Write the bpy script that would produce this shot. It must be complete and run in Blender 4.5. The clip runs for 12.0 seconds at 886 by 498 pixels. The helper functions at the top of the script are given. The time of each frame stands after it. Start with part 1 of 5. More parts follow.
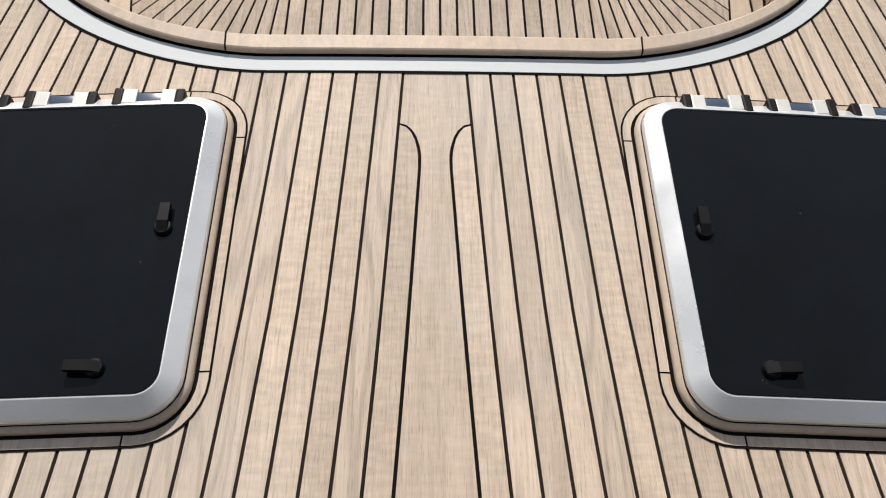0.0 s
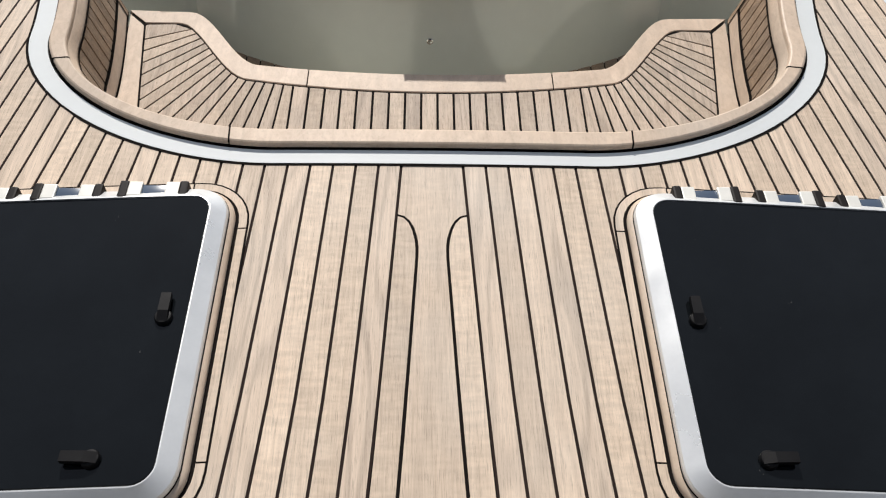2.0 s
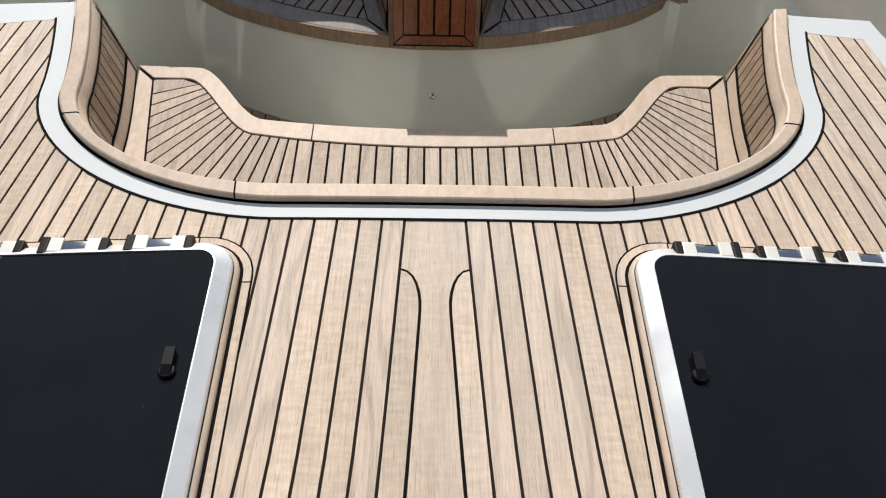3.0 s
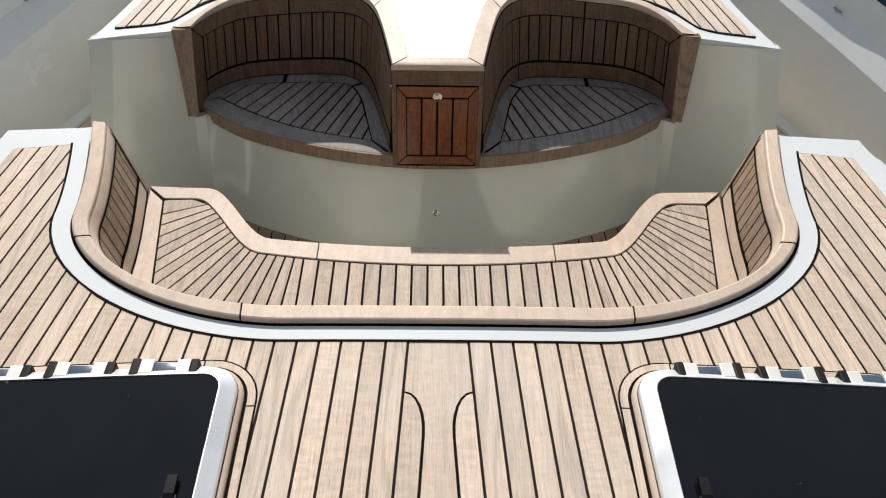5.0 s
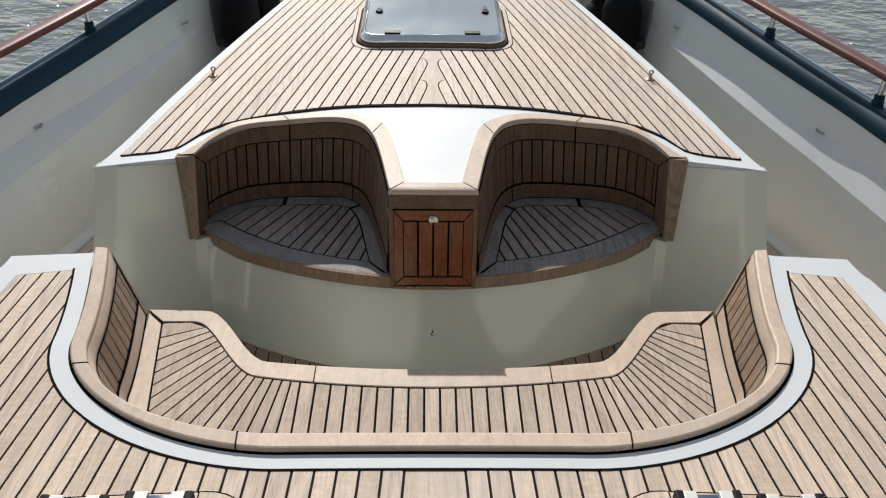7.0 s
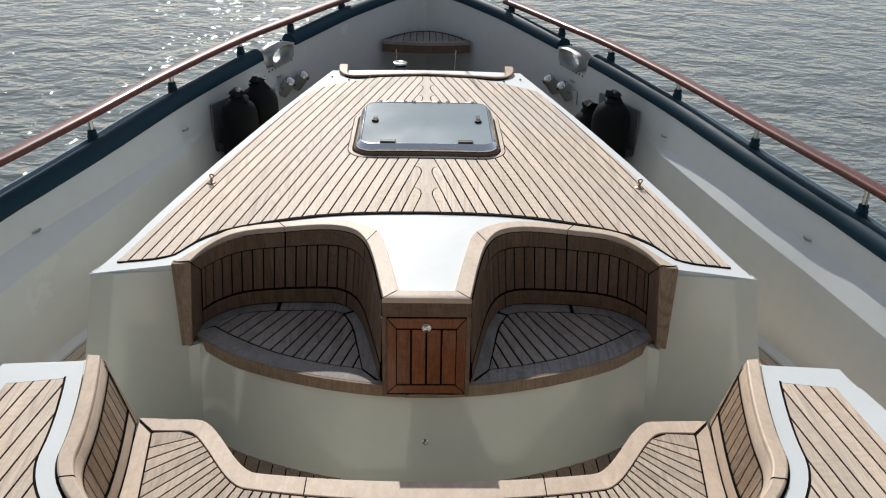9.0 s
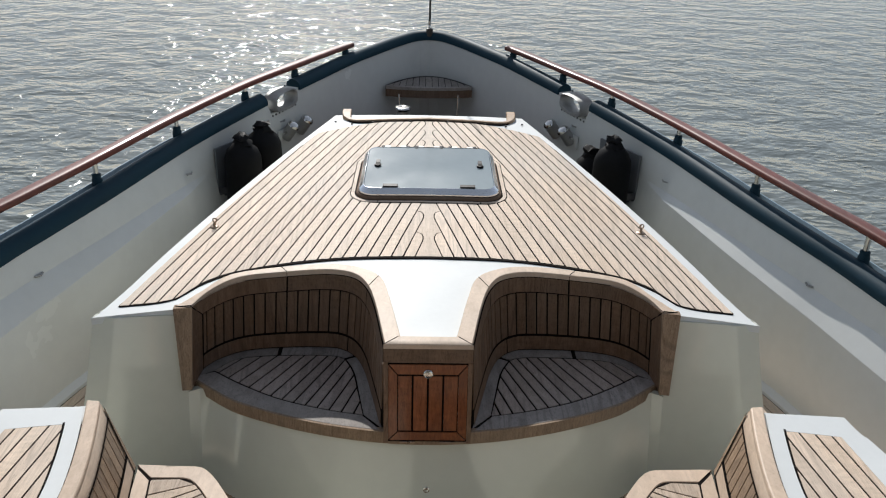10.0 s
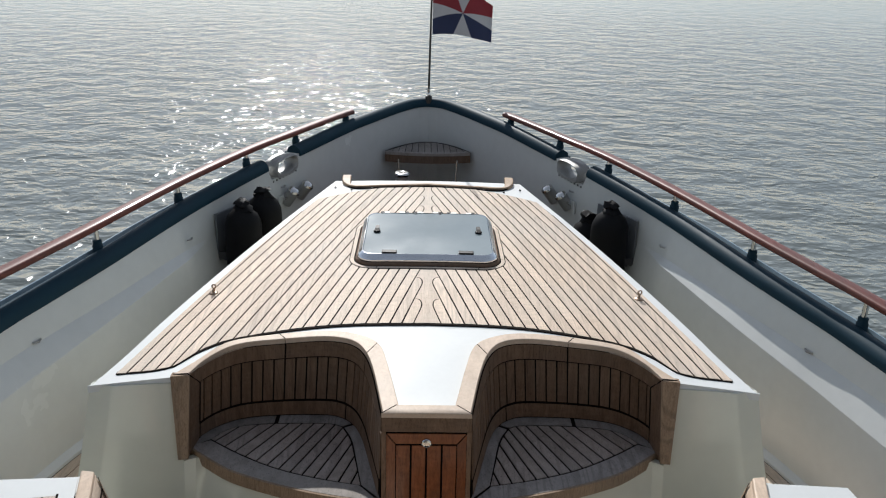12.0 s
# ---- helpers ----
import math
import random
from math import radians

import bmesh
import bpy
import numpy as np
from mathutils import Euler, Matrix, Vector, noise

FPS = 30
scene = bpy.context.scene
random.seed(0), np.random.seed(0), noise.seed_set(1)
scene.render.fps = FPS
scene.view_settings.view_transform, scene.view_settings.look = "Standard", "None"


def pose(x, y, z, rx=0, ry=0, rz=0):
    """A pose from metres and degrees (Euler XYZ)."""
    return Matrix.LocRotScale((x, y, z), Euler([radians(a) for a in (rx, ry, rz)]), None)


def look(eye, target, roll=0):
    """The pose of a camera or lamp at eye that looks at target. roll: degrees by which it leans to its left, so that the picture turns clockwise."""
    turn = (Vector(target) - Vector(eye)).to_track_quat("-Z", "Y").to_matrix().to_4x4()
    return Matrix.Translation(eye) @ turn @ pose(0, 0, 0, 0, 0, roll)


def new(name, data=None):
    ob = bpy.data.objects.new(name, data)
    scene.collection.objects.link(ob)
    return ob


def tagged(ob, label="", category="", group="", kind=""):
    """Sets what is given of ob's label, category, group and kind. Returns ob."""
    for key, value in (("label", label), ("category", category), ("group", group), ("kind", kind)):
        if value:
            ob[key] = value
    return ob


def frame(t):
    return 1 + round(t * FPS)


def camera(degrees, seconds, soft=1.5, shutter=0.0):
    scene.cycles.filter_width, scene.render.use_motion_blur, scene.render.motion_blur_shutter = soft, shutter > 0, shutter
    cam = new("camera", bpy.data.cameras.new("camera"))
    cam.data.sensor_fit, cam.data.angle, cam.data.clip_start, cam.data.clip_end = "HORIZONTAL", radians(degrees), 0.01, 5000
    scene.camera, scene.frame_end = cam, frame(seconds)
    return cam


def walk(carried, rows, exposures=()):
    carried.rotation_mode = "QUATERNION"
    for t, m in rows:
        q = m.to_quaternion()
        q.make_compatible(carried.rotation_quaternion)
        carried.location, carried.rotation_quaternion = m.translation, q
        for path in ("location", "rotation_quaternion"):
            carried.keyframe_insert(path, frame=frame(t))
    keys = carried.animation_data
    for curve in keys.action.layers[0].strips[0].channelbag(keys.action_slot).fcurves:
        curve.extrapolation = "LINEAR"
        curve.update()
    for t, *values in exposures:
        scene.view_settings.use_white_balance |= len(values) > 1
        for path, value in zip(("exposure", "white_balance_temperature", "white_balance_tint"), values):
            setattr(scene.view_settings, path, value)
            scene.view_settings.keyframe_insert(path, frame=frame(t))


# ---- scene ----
cam = camera(55.31, 12.0, soft=1.15)
PATH = [
    (0.0, pose(-0.0281, -0.2300, 1.4858, 32.210, -1.377, -0.460)),
    (0.5, pose(-0.0295, -0.2324, 1.4915, 33.449, -1.506, -0.390)),
    (1.0, pose(-0.0298, -0.2365, 1.4961, 34.774, -1.635, -0.319)),
    (1.5, pose(-0.0253, -0.2367, 1.5059, 36.186, -1.592, -0.417)),
    (2.0, pose(-0.0245, -0.2348, 1.5180, 37.819, -1.417, -0.542)),
    (2.5, pose(-0.0283, -0.2330, 1.5284, 39.465, -1.435, -0.483)),
    (4.5, pose(-0.0309, -0.2202, 1.5772, 45.963, -1.640, -0.158)),
    (5.0, pose(-0.0288, -0.2149, 1.5959, 47.865, -1.092, -0.404)),
    (5.5, pose(-0.0256, -0.2126, 1.6125, 49.848, -0.840, -0.598)),
    (6.0, pose(-0.0235, -0.2107, 1.6301, 51.773, -0.769, -0.686)),
    (6.5, pose(-0.0221, -0.2087, 1.6421, 53.540, -0.808, -0.687)),
    (7.0, pose(-0.0219, -0.2073, 1.6529, 55.116, -0.815, -0.744)),
    (9.0, pose(-0.0198, -0.2019, 1.7051, 61.550, -1.185, -0.992)),
    (9.5, pose(-0.0215, -0.1990, 1.7137, 63.110, -1.298, -0.791)),
    (10.0, pose(-0.0218, -0.1964, 1.7206, 64.333, -1.299, -0.818)),
    (10.5, pose(-0.0213, -0.1964, 1.7299, 65.429, -1.372, -0.889)),
    (11.0, pose(-0.0188, -0.1963, 1.7359, 66.425, -1.400, -0.854)),
    (11.5, pose(-0.0174, -0.1987, 1.7418, 67.359, -1.376, -0.861)),
    (12.0, pose(-0.0192, -0.1990, 1.7496, 68.449, -1.301, -0.869)),
]
walk(cam, PATH, [(0.0, 0.25, 6450, 10), (2.0, 0.31, 6430, 10), (4.5, 0.41, 6400, 10), (5.5, 0.34, 6400, 10), (6.5, 0.19, 6300, 10), (9.0, 0.20, 6300, 9), (12.0, 0.19, 6200, 9)])

# ---- world, sun, exposure ----
world = bpy.data.worlds.new("sky")
scene.world = world
world.use_nodes = True
wn = world.node_tree.nodes
sky = wn.new("ShaderNodeTexSky")
sky.sky_type = "NISHITA"
sky.sun_disc = False
SUN_EL, SUN_AZ = 35.0, -8.3
sky.sun_elevation = radians(SUN_EL)
sky.sun_rotation = radians(SUN_AZ)
sky.dust_density = 0.5
sky.air_density = 1.0
sky.ozone_density = 1.5
wn["Background"].inputs["Strength"].default_value = 0.072
haze = wn.new("ShaderNodeHueSaturation")
haze.inputs["Saturation"].default_value = 0.58
world.node_tree.links.new(sky.outputs["Color"], haze.inputs["Color"])
veil = wn.new("ShaderNodeMix")
veil.data_type, veil.blend_type = "RGBA", "ADD"
veil.inputs[0].default_value = 1.0
veil.inputs[7].default_value = (1.45, 1.49, 1.53, 1)
world.node_tree.links.new(haze.outputs["Color"], veil.inputs[6])
world.node_tree.links.new(veil.outputs[2], wn["Background"].inputs["Color"])

sun_data = bpy.data.lights.new("sun", "SUN")
sun_data.energy = 3.9
sun_data.angle = radians(0.55)
sun_data.color = (1.0, 0.95, 0.885)
sun = new("sun", sun_data)
sd = Vector((math.sin(radians(SUN_AZ)) * math.cos(radians(SUN_EL)),
             math.cos(radians(SUN_AZ)) * math.cos(radians(SUN_EL)), math.sin(radians(SUN_EL))))
sun.matrix_world = look(sd * 40, (0, 0, 0))


# ---- materials ----
def material(name):
    m = bpy.data.materials.new(name)
    m.use_nodes = True
    return m, m.node_tree.nodes, m.node_tree.links, m.node_tree.nodes["Principled BSDF"]


def mix(nodes, links, kind, fac, a, b):
    n = nodes.new("ShaderNodeMix")
    n.data_type = "RGBA"
    n.blend_type = kind
    for sock, v in ((n.inputs[0], fac), (n.inputs[6], a), (n.inputs[7], b)):
        if hasattr(v, "links"):
            links.new(v, sock)
        else:
            sock.default_value = v
    return n.outputs[2]


def ramp(nodes, links, src, lo, hi, a=0.0, b=1.0):
    n = nodes.new("ShaderNodeMapRange")
    links.new(src, n.inputs[0])
    for i, v in enumerate((lo, hi, a, b)):
        n.inputs[i + 1].default_value = v
    return n.outputs[0]


def noise_tex(nodes, links, scale, stretch, detail=6.0, rough=0.6, distort=0.0):
    co = nodes.new("ShaderNodeTexCoord")
    mp = nodes.new("ShaderNodeMapping")
    mp.inputs["Scale"].default_value = stretch
    links.new(co.outputs["Object"], mp.inputs["Vector"])
    n = nodes.new("ShaderNodeTexNoise")
    n.inputs["Scale"].default_value = scale
    n.inputs["Detail"].default_value = detail
    n.inputs["Roughness"].default_value = rough
    n.inputs["Distortion"].default_value = distort
    links.new(mp.outputs["Vector"], n.inputs["Vector"])
    return n, mp


def wood(name, light, dark, grain=(9.0, 0.9, 9.0), rough=0.72, vary=0.16, gloss=0.0, pores=0.5, sheen=0.2):
    """Teak with grain along the axis whose stretch is small; every piece differs a little."""
    m, nodes, links, bsdf = material(name)
    info = nodes.new("ShaderNodeObjectInfo")
    off = nodes.new("ShaderNodeVectorMath")
    off.operation = "SCALE"
    off.inputs[0].default_value = (37.0, 61.0, 23.0)
    links.new(info.outputs["Random"], off.inputs["Scale"])
    fine, mp1 = noise_tex(nodes, links, 14.0, grain, 8.0, 0.65, 0.6)
    broad, mp2 = noise_tex(nodes, links, 2.6, tuple(min(g, 3.0) for g in grain), 3.0, 0.55, 0.8)
    pore, mp3 = noise_tex(nodes, links, 60.0, grain, 3.0, 0.6)
    patch, mp4 = noise_tex(nodes, links, 1.3, (1, 1, 1), 3.0, 0.6)
    for mp in (mp1, mp2, mp3):
        links.new(off.outputs[0], mp.inputs["Location"])
    g = ramp(nodes, links, fine.outputs["Fac"], 0.33, 0.68)
    col = mix(nodes, links, "MIX", g, (*dark, 1), (*light, 1))
    b = ramp(nodes, links, broad.outputs["Fac"], 0.3, 0.7, 0.89, 1.08)
    col = mix(nodes, links, "MULTIPLY", 1.0, col, b)
    p = ramp(nodes, links, pore.outputs["Fac"], 0.33, 0.45, 1.0 - pores, 1.0)
    col = mix(nodes, links, "MULTIPLY", 0.8, col, p)
    # every board has its own tone and hue
    tone = nodes.new("ShaderNodeTexWhiteNoise")
    tone.noise_dimensions = "1D"
    links.new(info.outputs["Random"], tone.inputs["W"])
    r = ramp(nodes, links, info.outputs["Random"], 0.0, 1.0, 1.0 - vary, 1.0 + vary)
    col = mix(nodes, links, "MULTIPLY", 1.0, col, r)
    hue = mix(nodes, links, "MIX", tone.outputs["Value"], (1.04, 1.0, 0.92, 1), (1.0, 0.985, 0.99, 1))
    col = mix(nodes, links, "MULTIPLY", min(1.0, vary * 3), col, hue)
    # short dark flecks, gathered in patches, and faint cross figure
    fleck, mp5 = noise_tex(nodes, links, 30.0, grain, 2.0, 0.5)
    where, mp6 = noise_tex(nodes, links, 5.0, tuple(min(g, 2.0) for g in grain), 2.0, 0.5)
    figure, mp7 = noise_tex(nodes, links, 22.0, tuple(3.4 if g < 2 else 1.0 for g in grain), 2.0, 0.5)
    for mp in (mp5, mp6, mp7):
        links.new(off.outputs[0], mp.inputs["Location"])
    f1 = ramp(nodes, links, fleck.outputs["Fac"], 0.58, 0.66)
    f2 = ramp(nodes, links, where.outputs["Fac"], 0.52, 0.70, 0.0, 0.7)
    mul = nodes.new("ShaderNodeMath")
    mul.operation = "MULTIPLY"
    links.new(f1, mul.inputs[0])
    links.new(f2, mul.inputs[1])
    col = mix(nodes, links, "MULTIPLY", mul.outputs[0], col, (1 - pores * 0.9, 1 - pores * 0.88, 1 - pores * 0.84, 1))
    # some boards are curly across the grain
    fg = ramp(nodes, links, figure.outputs["Fac"], 0.35, 0.65, 1.0 - 0.26 * pores, 1.0 + 0.10 * pores)
    col = mix(nodes, links, "MULTIPLY", ramp(nodes, links, tone.outputs["Value"], 0.25, 0.65, 1.0, 0.15), col, fg)
    # cathedral figure: long nested bands along the board
    co = nodes.new("ShaderNodeTexCoord")
    mp8 = nodes.new("ShaderNodeMapping")
    mp8.inputs["Scale"].default_value = tuple(0.09 if g == min(grain) else 1.0 for g in grain)
    links.new(co.outputs["Object"], mp8.inputs["Vector"])
    links.new(off.outputs[0], mp8.inputs["Location"])
    warp = nodes.new("ShaderNodeTexNoise")
    warp.inputs["Scale"].default_value = 9.0
    warp.inputs["Detail"].default_value = 1.5
    links.new(mp8.outputs["Vector"], warp.inputs["Vector"])
    band = nodes.new("ShaderNodeMath")
    band.operation = "MULTIPLY"
    band.inputs[1].default_value = 70.0
    links.new(warp.outputs["Fac"], band.inputs[0])
    wave = nodes.new("ShaderNodeMath")
    wave.operation = "SINE"
    links.new(band.outputs[0], wave.inputs[0])
    rings = ramp(nodes, links, wave.outputs[0], 0.1, 1.0, 1.03, 1.03 - 0.52 * pores)
    col = mix(nodes, links, "MULTIPLY", ramp(nodes, links, tone.outputs["Value"], 0.35, 0.9, 0.12, 1.0), col, rings)
    grey = ramp(nodes, links, patch.outputs["Fac"], 0.45, 0.72, 0.0, 0.35)
    mean = sum(light) / 3
    col = mix(nodes, links, "MIX", grey, col, (mean * 0.96, mean * 0.93, mean * 0.86, 1))
    links.new(col, bsdf.inputs["Base Color"])
    bsdf.inputs["Roughness"].default_value = rough
    bsdf.inputs["Specular IOR Level"].default_value = sheen
    bsdf.inputs["Coat Weight"].default_value = gloss
    bsdf.inputs["Coat Roughness"].default_value = 0.12
    bp = nodes.new("ShaderNodeBump")
    bp.inputs["Strength"].default_value = 0.18
    bp.inputs["Distance"].default_value = 0.002
    links.new(fine.outputs["Fac"], bp.inputs["Height"])
    links.new(bp.outputs["Normal"], bsdf.inputs["Normal"])
    return m


def paint(name, base, rough, spec=0.5, metal=0.0, coat=0.0, dirt=0.06, bump=0.0, scale=3.0):
    m, nodes, links, bsdf = material(name)
    n1, _ = noise_tex(nodes, links, scale, (1, 1, 1), 5.0, 0.6)
    n2, _ = noise_tex(nodes, links, scale * 14, (1, 1, 1), 4.0, 0.6)
    d = ramp(nodes, links, n1.outputs["Fac"], 0.3, 0.7, 1.0 - dirt, 1.0 + dirt * 0.5)
    col = mix(nodes, links, "MULTIPLY", 1.0, (*base, 1), d)
    d2 = ramp(nodes, links, n2.outputs["Fac"], 0.35, 0.65, 1.0 - dirt * 0.5, 1.0)
    col = mix(nodes, links, "MULTIPLY", 1.0, col, d2)
    links.new(col, bsdf.inputs["Base Color"])
    rr = ramp(nodes, links, n1.outputs["Fac"], 0.3, 0.7, max(rough - 0.05, 0.02), rough + 0.06)
    links.new(rr, bsdf.inputs["Roughness"])
    bsdf.inputs["Metallic"].default_value = metal
    bsdf.inputs["Specular IOR Level"].default_value = spec
    bsdf.inputs["Coat Weight"].default_value = coat
    bsdf.inputs["Coat Roughness"].default_value = 0.06
    if bump:
        bp = nodes.new("ShaderNodeBump")
        bp.inputs["Strength"].default_value = bump
        bp.inputs["Distance"].default_value = 0.004
        links.new(n2.outputs["Fac"], bp.inputs["Height"])
        links.new(bp.outputs["Normal"], bsdf.inputs["Normal"])
    return m


TEAK_LIGHT, TEAK_DARK = (0.70, 0.565, 0.44), (0.55, 0.432, 0.329)
teak = wood("weathered_teak", TEAK_LIGHT, TEAK_DARK, (13.0, 0.38, 13.0), rough=0.62, vary=0.10, pores=0.42, sheen=0.34)
teak_bench = wood("weathered_bench_teak", (0.56, 0.455, 0.36), (0.43, 0.34, 0.262), (9.0, 0.6, 9.0), rough=0.66, vary=0.13, pores=0.45, sheen=0.25)
# teak with upright grain, darker than the deck teak
teak_z = wood("dark_upright_teak", (0.40, 0.29, 0.20), (0.27, 0.19, 0.125), (9.0, 9.0, 0.9), vary=0.12)
teak_cap = wood("teak_cap_rail", (0.63, 0.50, 0.385), (0.53, 0.41, 0.31), (3.0, 1.6, 5.0), rough=0.5, vary=0.06, pores=0.12)
# darker copy of the teak, with the shade of recessed faces in its colour
teak_shade = wood("shade_darkened_teak", (0.205, 0.132, 0.087), (0.135, 0.086, 0.055), (9.0, 9.0, 0.9), vary=0.12)
# seat teaks set dark, part of the seats' shade being in the colour
teak_seat = wood("grey_shaded_teak_seat", (0.325, 0.295, 0.275), (0.26, 0.235, 0.22), (4.0, 2.0, 5.0), vary=0.12)
teak_slat = wood("alcove_slat_teak", (0.385, 0.325, 0.292), (0.30, 0.252, 0.225), (4.0, 2.0, 5.0), vary=0.12)
oiled = wood("oiled_teak", (0.47, 0.33, 0.215), (0.37, 0.25, 0.155), (3.0, 1.6, 5.0), rough=0.5, vary=0.05, pores=0.3)
varnish = wood("varnished_teak", (0.26, 0.085, 0.028), (0.15, 0.045, 0.015), (8.0, 8.0, 0.8), rough=0.3, vary=0.12, gloss=0.5, pores=0.4)
mahogany = wood("varnished_mahogany", (0.20, 0.058, 0.042), (0.13, 0.038, 0.028), (3.0, 0.7, 3.0), rough=0.46, vary=0.05, gloss=0.18, pores=0.3)
# one caulk in two tones: darker for shaded seams, lighter for sunlit decks
caulk = paint("black_caulk", (0.0115, 0.0088, 0.0078), 0.85, spec=0.05, dirt=0.2)
deck_caulk = paint("sunlit_deck_caulk", (0.032, 0.022, 0.019), 0.85, spec=0.06, dirt=0.25)
white = paint("cream_white_paint", (0.645, 0.65, 0.565), 0.14, coat=0.6, dirt=0.05, scale=1.2)
wall_paint = paint("grey_white_bulwark_paint", (0.69, 0.70, 0.68), 0.22, coat=0.2, dirt=0.06, scale=1.1)
white_top = paint("white_deck_paint", (0.65, 0.67, 0.665), 0.55, spec=0.3, dirt=0.04)
blue = paint("dark_blue_paint", (0.009, 0.036, 0.056), 0.58, spec=0.18, dirt=0.12)
alu = paint("anodised_aluminium", (0.78, 0.78, 0.765), 0.31, metal=0.5, dirt=0.05, scale=8)
alu_fore = paint("bright_aluminium", (0.80, 0.82, 0.85), 0.16, metal=1.0, dirt=0.05, scale=8)
steel = paint("polished_steel", (0.66, 0.65, 0.63), 0.16, metal=1.0, dirt=0.06, scale=9)
bronze = paint("worn_bronze", (0.36, 0.27, 0.20), 0.3, metal=0.8, dirt=0.2, scale=20)
cast = paint("cast_steel", (0.38, 0.375, 0.36), 0.5, metal=0.4, dirt=0.2, scale=9)
hinge_white = paint("satin_hinge_metal", (0.74, 0.72, 0.66), 0.4, metal=0.1, dirt=0.06, scale=20)
# pale base colour stands in for sky reflected in the fore pane
glass_lid = paint("sky_pale_hatch_glass", (0.23, 0.28, 0.295), 0.14, spec=0.8, dirt=0.05, scale=2)
glass_dark = paint("tinted_hatch_glass", (0.0052, 0.0064, 0.0076), 0.035, spec=0.27, dirt=0.3, scale=6)
# pale dust specks on the dark panes
nodes, links = glass_dark.node_tree.nodes, glass_dark.node_tree.links
speck, _ = noise_tex(nodes, links, 70.0, (1.0, 0.6, 1.0), 1.0, 0.5, 1.5)
dust = ramp(nodes, links, speck.outputs["Fac"], 0.80, 0.86, 0.0, 0.5)
pane_bsdf = nodes["Principled BSDF"]
was = pane_bsdf.inputs["Base Color"].links[0].from_socket
links.new(mix(nodes, links, "MIX", dust, was, (0.3, 0.29, 0.27, 1)), pane_bsdf.inputs["Base Color"])
black = paint("black_plastic", (0.007, 0.0065, 0.007), 0.45, spec=0.15, dirt=0.2, scale=20)
cover_cloth = paint("black_cover_cloth", (0.012, 0.012, 0.013), 0.62, spec=0.12, dirt=0.3)
brown = paint("bronze_brown_plastic", (0.013, 0.010, 0.009), 0.5, spec=0.12, dirt=0.2, scale=20)
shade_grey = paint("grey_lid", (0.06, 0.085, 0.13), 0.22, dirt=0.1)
flag_red = paint("flag_red", (0.32, 0.04, 0.05), 0.85, dirt=0.1)
flag_white = paint("flag_white", (0.62, 0.60, 0.60), 0.85, dirt=0.05)
flag_blue = paint("flag_blue", (0.04, 0.05, 0.11), 0.85, dirt=0.1)
dark_steel = paint("dark_flagstaff", (0.05, 0.045, 0.04), 0.35, dirt=0.2)

water_mat, nodes, links, bsdf = material("grey_river_water")
bsdf.inputs["Base Color"].default_value = (0.142, 0.160, 0.155, 1)
bsdf.inputs["Roughness"].default_value = 0.08
bsdf.inputs["IOR"].default_value = 1.33
bsdf.inputs["Specular IOR Level"].default_value = 0.43
def swell(scale, stretch, detail, distort, turn):
    n, mp = noise_tex(nodes, links, scale, stretch, detail, 0.55, distort)
    mp.inputs["Rotation"].default_value = (0, 0, radians(turn))
    return n.outputs["Fac"]


def weigh(a, factor, b):
    n = nodes.new("ShaderNodeMath")
    n.operation = "MULTIPLY_ADD"
    n.inputs[1].default_value = factor
    links.new(a, n.inputs[0])
    if b is not None:
        links.new(b, n.inputs[2])
    else:
        n.inputs[2].default_value = 0.0
    return n.outputs[0]


# wavelets at three sizes, their crests lying across the bow
height = weigh(swell(1.2, (0.85, 1.0, 1.0), 3.0, 0.3, 24), 1.7, None)
height = weigh(swell(3.8, (0.72, 1.0, 1.0), 3.0, 0.3, 18), 0.34, height)
# sparse steep crests
peak = nodes.new("ShaderNodeMath")
peak.operation = "POWER"
peak.inputs[1].default_value = 6.0
links.new(weigh(swell(5.0, (0.75, 1.0, 1.0), 2.0, 0.4, 10), 1.45, None), peak.inputs[0])
height = weigh(peak.outputs[0], 0.14, height)
bp = nodes.new("ShaderNodeBump")
bp.inputs["Distance"].default_value = 0.115
# the chop dies down away from the hull
away = nodes.new("ShaderNodeVectorMath")
away.operation = "LENGTH"
links.new(nodes.new("ShaderNodeTexCoord").outputs["Object"], away.inputs[0])
links.new(ramp(nodes, links, away.outputs["Value"], 9.0, 48.0, 1.0, 0.15), bp.inputs["Strength"])
links.new(height, bp.inputs["Height"])
links.new(bp.outputs["Normal"], bsdf.inputs["Normal"])

# ---- building helpers ----
BASE = {}


def thing(name, at, label, category, group="", kind=""):
    ob = new(name)
    ob.empty_display_size = 0.05
    ob.location = at
    BASE[ob.name] = Vector(at)
    return tagged(ob, label, category, group, kind)


def part(name, bm, mat, parent=None, label="", smooth=None):
    """Link a bmesh, given in world coordinates, as one mesh under a thing or a part."""
    base = BASE.get(parent.name, Vector()) if parent else Vector()
    me = bpy.data.meshes.new(name)
    if base.length:
        bmesh.ops.translate(bm, verts=bm.verts, vec=-base)
    bmesh.ops.recalc_face_normals(bm, faces=bm.faces)
    if smooth:
        for f in bm.faces:
            f.smooth = True
        for e in bm.edges:
            if len(e.link_faces) == 2 and e.calc_face_angle(0) > radians(smooth):
                e.smooth = False
    bm.to_mesh(me)
    bm.free()
    for mm in mat if isinstance(mat, (list, tuple)) else (mat,):
        me.materials.append(mm)
    ob = new(name, me)
    if parent:
        ob.parent = parent
    BASE[ob.name] = base
    if label:
        ob["label"] = label
    return ob


